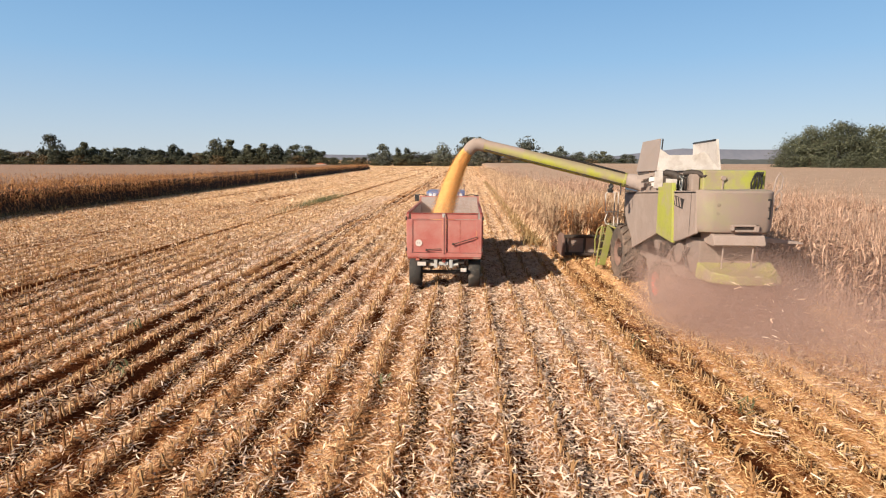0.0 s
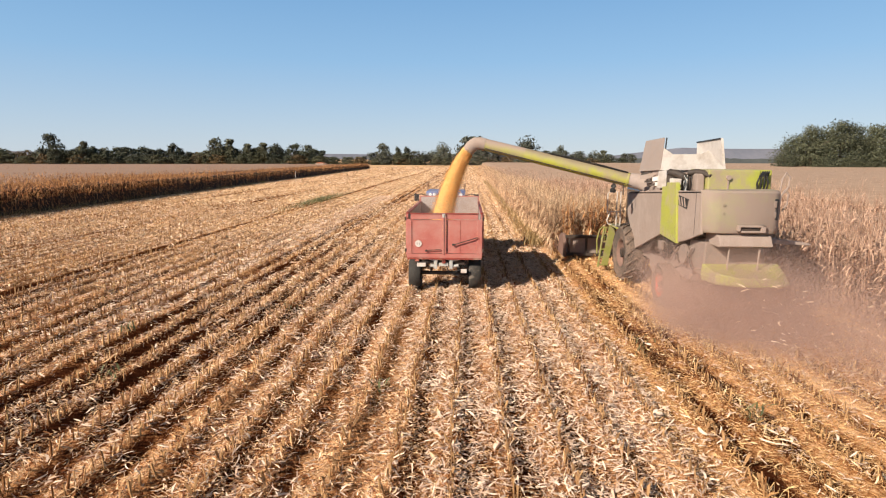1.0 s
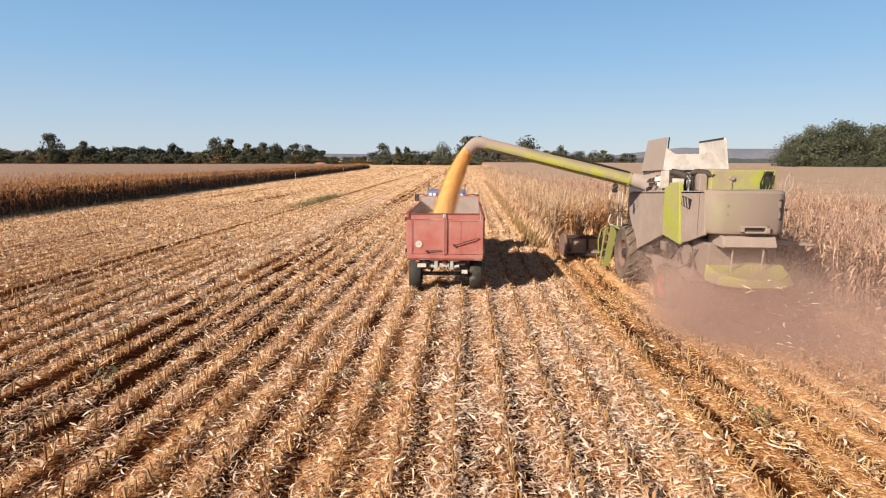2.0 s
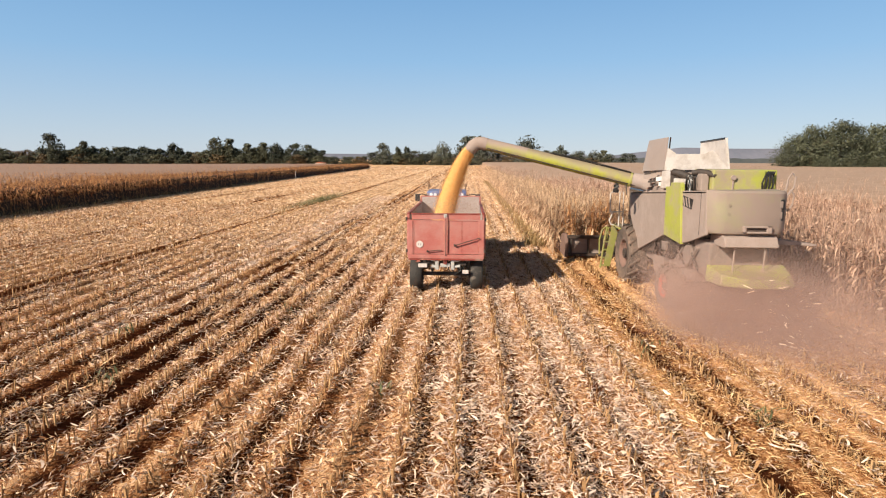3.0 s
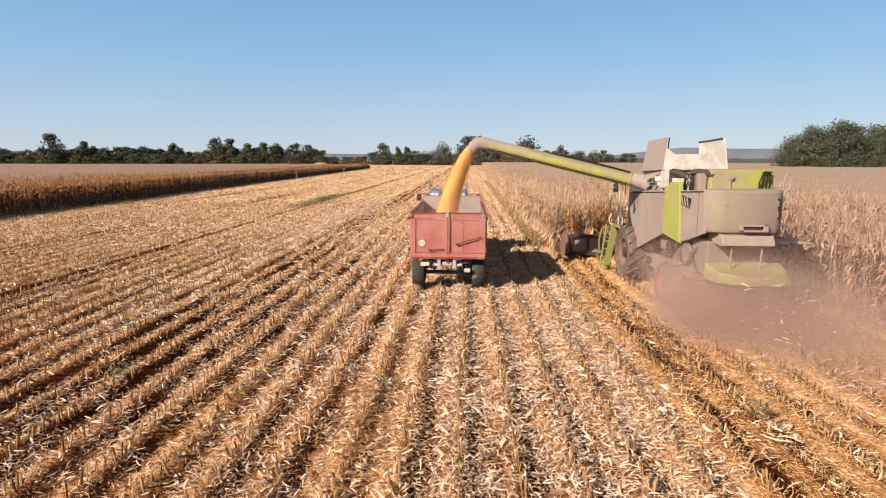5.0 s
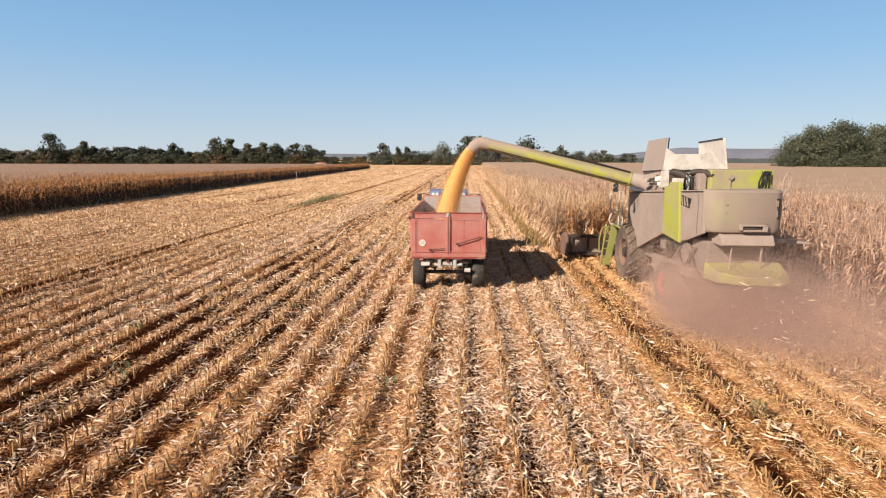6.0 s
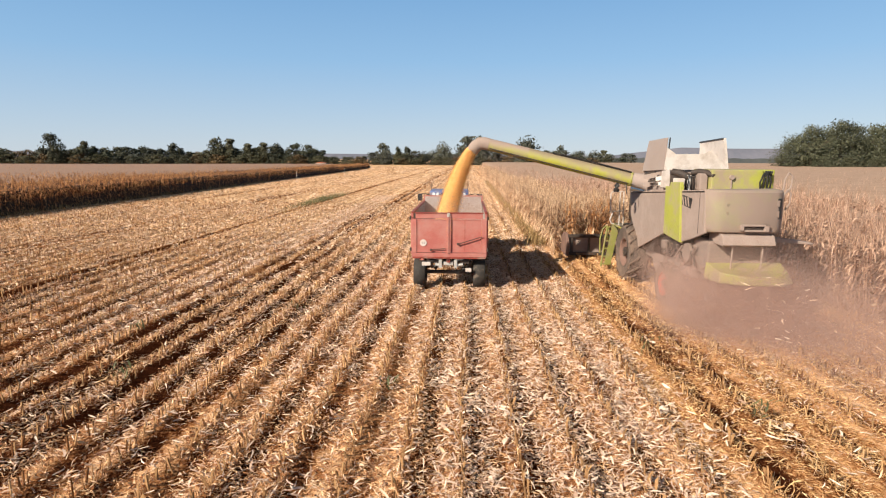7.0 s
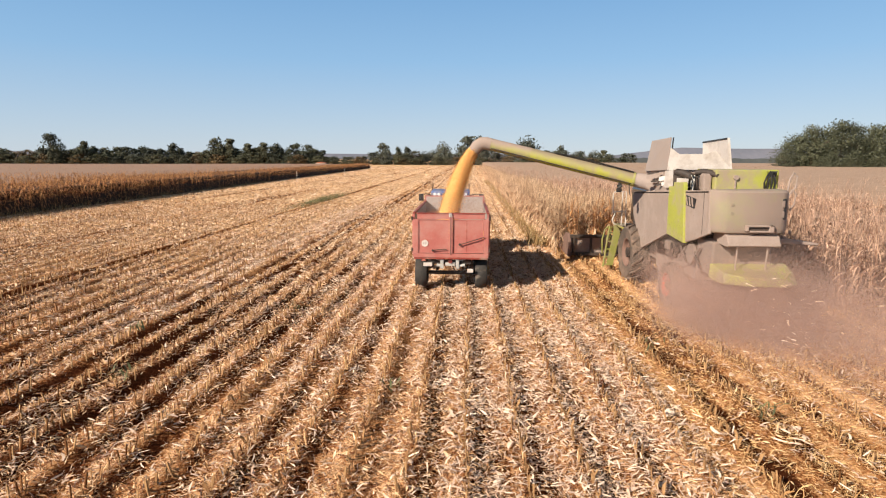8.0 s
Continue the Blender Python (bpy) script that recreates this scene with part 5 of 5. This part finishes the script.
part("platform", box(5.05, 5.75, 18.95, 20.2, 1.62, 1.68, 0.01), "green_dusty", combine)
for pts in ([(4.86, 19.6, 2.1), (4.84, 19.6, 2.75), (4.9, 19.6, 2.82), (5.28, 19.6, 2.82), (5.3, 19.6, 1.68)],
            [(4.86, 19.6, 2.2), (4.9, 19.6, 2.14), (5.28, 19.6, 2.16)],
            [(5.16, 19.6, 1.68), (5.16, 19.6, 2.82)], [(4.95, 19.6, 2.14), (4.84, 19.6, 1.85), (4.9, 19.6, 1.72), (5.0, 19.6, 1.7)]):
    part("handrail", sweep(pts, 0.02, 6), "white", combine, "off-white tubular handrail")
part("feeder_house", prism([(19.5, 1.6), (19.5, 0.9), (22.9, 0.35), (22.9, 0.95)], "x", 6.1, 7.4, bevel=0.03), "dusty", combine)
# maize header, hung on the feeder
HX0, HX1 = 3.95, 9.45
header = part("maize_header", box(HX0 + 0.1, HX1 - 0.1, 22.85, 23.05, 0.12, 0.88, 0.02), "dusty", combine, "wide maize header with red side dividers")
part("header_beam", box(HX0 + 0.05, HX1 - 0.05, 22.72, 22.85, 0.79, 0.92, 0.02), "rust", header)
part("header_lower_beam", box(HX0 + 0.05, HX1 - 0.05, 22.72, 22.85, 0.08, 0.2, 0.02), "rust", header)
for x in (HX0 + 0.22, HX0 + 0.9, HX1 - 0.9, HX1 - 0.22):
    part("header_post", box(x - 0.04, x + 0.04, 22.74, 22.84, 0.2, 0.79), "rust", header)
for x in (HX0 - 0.04, HX1 - 0.04):
    part("side_divider", prism([(22.6, 0.06), (22.6, 0.65), (22.85, 0.96), (23.3, 0.95), (24.9, 0.3), (25.1, 0.12)], "x", x, x + 0.12, bevel=0.02), "rim_dusty", header, "dusty red pointed side divider")
for k in range(7):
    x = HX0 + 0.35 + 0.75 * (k + 0.0)
    part("snout", prism([(23.05, 0.2), (23.05, 0.7), (24.2, 0.42), (24.9, 0.12)], "x", x - 0.12, x + 0.12, bevel=0.04), "rim_red", header, "red divider snout")


# ---- dust thrown up behind the harvester ----
def cloud(count, centre, spread, lo=0.0034, hi=0.0052):
    p = rng.normal(0, 1, (count, 3)) * np.array(spread) + np.array(centre)
    p[:, 2] = np.abs(p[:, 2] - 0.03) + 0.03
    return p, rng.uniform(lo, hi, count)


speck = np.array([(-1, -0.6, 0), (1, -0.7, 0), (0, 1.2, 0)])
to_sun = np.array(Vector((-SUN_TO.x, -SUN_TO.y, math.tan(SUN_EL) * SUN_TO.length)).to_track_quat("Z", "Y").to_matrix())
specks = [(tilted(speck, a, b) @ to_sun.T, np.array([(0, 1, 2)])) for a, b in ((0.3, 0.1), (-0.3, 0.2), (0.1, -0.35), (0.0, 0.4), (-0.2, -0.2))]  # flakes all turned towards the sun, so that the cloud lights evenly
pieces = []
for count, c, s in ((200000, (6.2, 12.2, 0.45), (0.8, 0.9, 0.5)), (200000, (7.4, 11.6, 0.45), (1.2, 1.6, 0.5)), (160000, (8.8, 10.8, 0.6), (1.4, 1.9, 0.55)), (215000, (6.1, 12.0, 1.05), (0.9, 0.45, 0.5)),
                    (65000, (10.0, 10.0, 0.8), (1.5, 2.0, 0.6)), (130000, (5.2, 13.1, 0.65), (0.45, 0.6, 0.5)), (70000, (4.9, 14.0, 0.95), (0.3, 1.1, 0.5)), (120000, (9.9, 13.2, 1.3), (1.5, 2.3, 0.8)), (70000, (8.2, 9.4, 0.25), (2.0, 1.8, 0.35)), (40000, (TC, 18.9, 2.35), (0.6, 1.3, 0.25)), (60000, (0.4, 22.0, 2.5), (1.1, 2.4, 0.8))):
    p, z = cloud(count, c, s)
    pieces.append(scatter(specks, p, rng.normal(0, 0.3, count), z))
stuff("dust_cloud", pieces, "dustspeck", "brown dust hanging in the air behind the harvester", "dust")
count = 160
p = rng.normal(0, 1, (count, 3)) * np.array((0.9, 1.1, 0.4)) + np.array((6.5, 11.0, 0.7))
p[:, 2] = np.abs(p[:, 2])
stuff("flying_chaff", [scatter(leafkinds, p, rng.uniform(0, 6.28, count), rng.uniform(0.05, 0.19, count), rng.normal(0, 0.8, (count, 2)))], "husk", "pale husk shreds thrown from the chopper", "chaff")


# ---- weeds ----
def weed(x, y, height, mat="weed"):
    blades = [(strip(1.0, rng.uniform(0.12, 0.25), 0.1, 0.8)[0] @ np.array(Euler((0, -rng.uniform(0.3, 1.3), 0)).to_matrix()).T + np.array((0.2, 0, 0.4)), strip(1, 0.2, 0.1, 0)[1]) for _ in range(6)]
    n_ = 24
    p_ = np.stack([x + rng.normal(0, 0.10, n_), y + rng.normal(0, 0.10, n_), rng.uniform(0, height * 0.7, n_)], 1)
    ob = stuff("weed", [scatter(blades, p_, rng.uniform(0, 6.28, n_), rng.uniform(0.08, 0.2, n_))], mat, "small green weed growing among the stubble", "weed")
    return ob


for x, y, h in ((-1.4, 9.0, 0.3), (3.6, 11.0, 0.5), (-6.2, 9.2, 0.25), (-4.5, 14.0, 0.25), (4.4, 8.2, 0.35), (-7.5, 12.0, 0.25)):
    weed(x, y, h)


# ---- trees ----
def tree_model(height, width, mat, seed, low=0.0, clumps=48, name="tree", label="", leaf=0.58, per=29):
    """A tapered trunk with limbs and a crown of many leaf tufts in uneven clumps."""
    r = np.random.default_rng(seed)
    t = thing(name, (0, 0, 0), label, "tree", "trees at the field's far edge")
    bm = sweep([(0, 0, -0.2), (0.05, 0.02, height * 0.25), (0.1 * width * 0.2, 0, height * 0.6), (0, 0.05, height * 0.85)], [0.035 * height, 0.025 * height, 0.015 * height, 0.004 * height], 8)
    for k in range(7):
        a, h = r.uniform(0, 6.28), height * r.uniform(0.2, 0.6)
        e = width * r.uniform(0.25, 0.42)
        sweep([(0, 0, h), (0.5 * e * math.cos(a), 0.5 * e * math.sin(a), h + 0.08 * height), (e * math.cos(a), e * math.sin(a), h + 0.2 * height)], [0.012 * height, 0.008 * height, 0.003 * height], 5, bm)
    part("trunk", bm, "bark", t)
    vs, qs = [], []
    for k in range(clumps):
        u = r.uniform(0, 1) ** 1.15
        z = height * (low + (0.97 - low) * u)
        env = width * 0.5 * math.sin(math.pi * min(0.27 + 0.69 * u, 1.0)) ** 0.75
        a, rr = r.uniform(0, 6.28), env * math.sqrt(r.uniform(0.0, 1.0))
        c = np.array((rr * math.cos(a), rr * math.sin(a), z))
        size = np.array((width * 0.18, width * 0.18, height * 0.11)) * r.uniform(0.7, 1.4)
        d = r.normal(0, 1, (per, 3))
        d /= np.linalg.norm(d, axis=1)[:, None]
        p = c + d * size * r.uniform(0.6, 1.15, (per, 1))
        t1 = np.cross(d, r.normal(0, 1, (per, 3)))
        t1 /= np.linalg.norm(t1, axis=1)[:, None]
        t2 = np.cross(d, t1) + 0.5 * r.normal(0, 1, (per, 3))
        s = leaf * r.uniform(0.5, 1.2, (per, 1))
        b = sum(len(v) for v in vs)
        vs.append(np.stack([p - t1 * s, p - t2 * s * 0.6, p + t1 * s, p + t2 * s * 0.6], 1).reshape(-1, 3))
        qs.append(np.arange(per * 4).reshape(-1, 4) + b)
    crown = new("crown", quad_mesh("crown", np.concatenate(vs), np.concatenate(qs), [mat]))
    crown.parent = t
    return t


GREEN, OLIVE, TURN_ = "dark green broadleaf tree at the edge of the field", "olive green broadleaf tree at the edge of the field", "tree with brown turning leaves beyond the field"
models = [tree_model(12, 9, "leaf", 1, label=GREEN), tree_model(12, 12, "leaf", 2, label=GREEN, clumps=56), tree_model(12, 8, "leaf_olive", 3, label=OLIVE),
          tree_model(12, 14, "leaf_olive", 4, label=OLIVE, clumps=56, low=0.02), tree_model(12, 11, "leaf_brown", 5, label=TURN_, low=0.05), tree_model(12, 6, "leaf", 6, label=GREEN, clumps=36),
          tree_model(12, 9, "leaf_pale", 7, label=GREEN, clumps=100, leaf=0.22, per=84), tree_model(12, 12, "leaf_pale", 8, label=OLIVE, clumps=115, leaf=0.22, per=84, low=0.03), tree_model(12, 10, "leaf_pale", 9, label=GREEN, clumps=110, leaf=0.22, per=84),
          # far models, whose leaf colour has haze painted in
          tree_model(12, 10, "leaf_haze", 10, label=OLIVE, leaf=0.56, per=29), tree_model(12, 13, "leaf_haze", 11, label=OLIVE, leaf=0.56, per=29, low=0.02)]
used = set()


def plant(kind, x, y, height, wide=1.0):
    m = Matrix.LocRotScale((x, y, 0), Euler((0, 0, random.uniform(0, 6.28))), None)
    s = height / 12
    if kind not in used:
        used.add(kind)
        t = models[kind]
        t.matrix_basis = m
    else:
        t = copy_thing(models[kind], m)
    t.scale = (s * wide, s * wide, s)
    return t


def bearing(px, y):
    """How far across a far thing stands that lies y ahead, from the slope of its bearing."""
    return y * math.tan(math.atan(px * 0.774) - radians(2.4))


# the long belt of trees on the left, with its taller ones
random.seed(11)
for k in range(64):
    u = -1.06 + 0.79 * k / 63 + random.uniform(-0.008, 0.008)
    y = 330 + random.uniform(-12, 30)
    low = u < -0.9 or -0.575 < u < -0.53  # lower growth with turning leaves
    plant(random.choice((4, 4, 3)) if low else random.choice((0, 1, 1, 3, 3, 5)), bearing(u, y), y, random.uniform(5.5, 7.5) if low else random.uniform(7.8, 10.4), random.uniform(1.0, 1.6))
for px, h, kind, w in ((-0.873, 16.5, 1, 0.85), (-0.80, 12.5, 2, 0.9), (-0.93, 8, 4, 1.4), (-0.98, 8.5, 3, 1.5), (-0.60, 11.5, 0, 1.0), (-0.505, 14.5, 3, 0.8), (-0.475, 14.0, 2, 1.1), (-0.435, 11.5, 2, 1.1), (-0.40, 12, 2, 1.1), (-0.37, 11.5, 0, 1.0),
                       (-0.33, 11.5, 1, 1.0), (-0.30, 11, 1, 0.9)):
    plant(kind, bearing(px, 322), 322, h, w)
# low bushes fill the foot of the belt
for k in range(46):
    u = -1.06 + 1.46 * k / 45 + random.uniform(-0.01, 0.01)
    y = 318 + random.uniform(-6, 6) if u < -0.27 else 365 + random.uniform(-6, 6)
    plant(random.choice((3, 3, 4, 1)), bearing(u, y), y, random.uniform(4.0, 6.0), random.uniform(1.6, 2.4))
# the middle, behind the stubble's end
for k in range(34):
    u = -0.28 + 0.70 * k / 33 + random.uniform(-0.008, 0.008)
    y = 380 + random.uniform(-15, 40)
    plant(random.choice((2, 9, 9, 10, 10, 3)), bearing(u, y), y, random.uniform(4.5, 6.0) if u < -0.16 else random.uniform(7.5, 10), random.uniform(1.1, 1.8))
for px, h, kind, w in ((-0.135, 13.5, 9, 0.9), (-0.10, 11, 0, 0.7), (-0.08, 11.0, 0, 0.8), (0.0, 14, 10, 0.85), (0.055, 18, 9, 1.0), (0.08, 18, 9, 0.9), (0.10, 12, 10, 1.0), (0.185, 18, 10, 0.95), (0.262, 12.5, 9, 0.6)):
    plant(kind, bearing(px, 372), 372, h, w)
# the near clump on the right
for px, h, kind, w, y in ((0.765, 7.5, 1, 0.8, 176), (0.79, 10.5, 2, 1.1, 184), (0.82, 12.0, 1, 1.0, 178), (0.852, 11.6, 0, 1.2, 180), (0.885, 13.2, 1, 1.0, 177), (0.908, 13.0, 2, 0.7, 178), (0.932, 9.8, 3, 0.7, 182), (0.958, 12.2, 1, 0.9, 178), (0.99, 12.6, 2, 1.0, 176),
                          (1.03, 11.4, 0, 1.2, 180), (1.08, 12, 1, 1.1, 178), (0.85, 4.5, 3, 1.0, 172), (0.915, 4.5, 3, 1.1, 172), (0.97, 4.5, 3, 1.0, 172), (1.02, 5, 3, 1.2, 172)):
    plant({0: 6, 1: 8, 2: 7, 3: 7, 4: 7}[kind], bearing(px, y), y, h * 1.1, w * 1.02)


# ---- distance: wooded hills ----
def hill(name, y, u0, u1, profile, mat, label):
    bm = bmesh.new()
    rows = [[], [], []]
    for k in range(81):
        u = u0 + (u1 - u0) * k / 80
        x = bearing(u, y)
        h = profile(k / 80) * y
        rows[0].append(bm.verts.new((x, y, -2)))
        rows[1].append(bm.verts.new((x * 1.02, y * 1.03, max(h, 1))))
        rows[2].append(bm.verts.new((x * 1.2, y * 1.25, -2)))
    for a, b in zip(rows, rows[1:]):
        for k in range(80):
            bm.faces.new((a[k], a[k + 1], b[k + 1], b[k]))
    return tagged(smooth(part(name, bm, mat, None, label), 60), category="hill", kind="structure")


# hills and woods get their haze from the material colour alone
hill("backdrop", 2600, 0.30, 1.25, lambda u: 0.0248 * min(1, u * 4) * (0.92 + 0.08 * math.sin(u * 9 + 1)), "hill", "wooded hills on the horizon, blue haze put into their colour")
hill("backdrop_far", 2900, -1.3, 0.32, lambda u: (0.0105 + 0.0065 * max(0.0, 1 - u * 2.2)) * (0.92 + 0.08 * math.sin(u * 14)), "hill", "low hills on the horizon, blue haze put into their colour")
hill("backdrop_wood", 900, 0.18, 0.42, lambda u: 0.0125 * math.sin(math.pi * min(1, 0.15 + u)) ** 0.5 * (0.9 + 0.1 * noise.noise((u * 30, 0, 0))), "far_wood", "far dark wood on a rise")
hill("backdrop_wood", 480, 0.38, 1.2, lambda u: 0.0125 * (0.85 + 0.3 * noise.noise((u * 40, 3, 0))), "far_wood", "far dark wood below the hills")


# ---- a far house, marker posts, a pole ----
def shed(x, y, w, dp, h):
    t = thing("shed", (x, y, 0), "low far white shed with a terracotta roof behind maize", "shed")
    part("wall", box(x - w / 2, x + w / 2, y - dp / 2, y + dp / 2, 0, h), "plaster", t)
    part("roof", prism([(x - w / 2 - 0.4, h), (x + w / 2 + 0.4, h), (x, h + 0.7)], "y", y - dp / 2 - 0.3, y + dp / 2 + 0.3), "tile", t, "terracotta roof")
    for k in (-0.25, 0.25):
        part("window", box(x + k * w - 0.5, x + k * w + 0.5, y - dp / 2 - 0.02, y - dp / 2 - 0.005, 0.5, 1.1), "glass", t)


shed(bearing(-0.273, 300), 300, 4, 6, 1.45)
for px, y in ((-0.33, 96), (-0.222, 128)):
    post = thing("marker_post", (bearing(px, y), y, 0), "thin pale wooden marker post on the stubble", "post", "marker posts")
    x = post.location.x
    part("stake", rod((x, y, -0.1), (x, y, 1.7), 0.028, 8), "white", post)
    part("cap", rod((x, y, 1.7), (x, y, 1.76), 0.036, 8), "plaster", post)


# ---- the nearest stubble, stalk by stalk, and the nearest husks ----
def stalk_mesh(seed):
    r = random.Random(seed)
    bm = bmesh.new()
    bmesh.ops.create_cone(bm, cap_ends=True, segments=6, radius1=0.012, radius2=0.009, depth=0.2, matrix=Matrix.Translation((0, 0, 0.08)))
    for v in bm.verts:
        if v.co.z > 0.1:  # cut at a slant
            v.co.z += 2.5 * v.co.x * r.uniform(0.3, 1.0)
            v.co.x += r.uniform(-0.02, 0.02)
    me = bpy.data.meshes.new("stalk")
    bm.to_mesh(me)
    bm.free()
    me.materials.append(M["stub"])
    return me


stalks = [stalk_mesh(k) for k in range(6)]
random.seed(21)
for k in range(-5, 6):
    x0 = ROW_AT + ROW * k
    line = thing("stubble_row", (x0, 7.2, 0), "row of cut tan maize stalks standing in the soil", "stubble", "stubble rows")
    for j in range(26):
        y = 5.55 + 0.132 * j + random.gauss(0, 0.04)
        x = x0 + random.gauss(0, 0.035)
        ob = new("stalk", random.choice(stalks))
        ob.parent = line
        s_ = random.uniform(0.75, 1.15)
        ob.matrix_local = Matrix.Translation((x - x0, y - 7.2, float(ridge(np.float64(x), np.float64(y))))) @ Euler((random.gauss(0, 0.2), random.gauss(0, 0.2), random.uniform(0, 6.28))).to_matrix().to_4x4() @ Matrix.Diagonal((1, 1, s_, 1))


def husk_mesh(seed):
    """A husk: three or four dry leaves that fan out from one foot."""
    r = np.random.default_rng(seed)
    vs, qs, base = [], [], 0
    for k in range(4):
        v, q = strip(1.0, r.uniform(0.2, 0.34), r.uniform(0.08, 0.25), r.uniform(-0.8, 0.8), 4)
        a = r.uniform(-0.5, 0.5)
        w = v + np.array((0.5, 0, 0))
        w = np.stack([w[:, 0] * math.cos(a) - w[:, 1] * math.sin(a), w[:, 0] * math.sin(a) + w[:, 1] * math.cos(a), w[:, 2] + 0.06 * k], 1)
        vs.append(w * 0.19)
        qs.append(q + base)
        base += len(v)
    return quad_mesh("maize_husk", np.concatenate(vs), np.concatenate(qs), ["husk"])


husks = [husk_mesh(k) for k in range(6)]
for k in range(150):
    lane = k % 3 < 2
    x, y = (random.uniform(-0.3, 3.3) if lane else random.uniform(-6, 6)), random.uniform(5.6, 12)
    ob = tagged(new("maize_husk", random.choice(husks)), "pale dry maize husk lying on the stubble", "husk", "husks on the stubble")
    s_ = random.uniform(0.4, 0.85)
    ob.matrix_world = Matrix.Translation((x, y, float(ridge(np.float64(x), np.float64(y))) + 0.03)) @ Euler((random.gauss(0, 0.25), random.gauss(0, 0.25), random.uniform(0, 6.28))).to_matrix().to_4x4() @ Matrix.Diagonal((s_, s_, s_, 1))
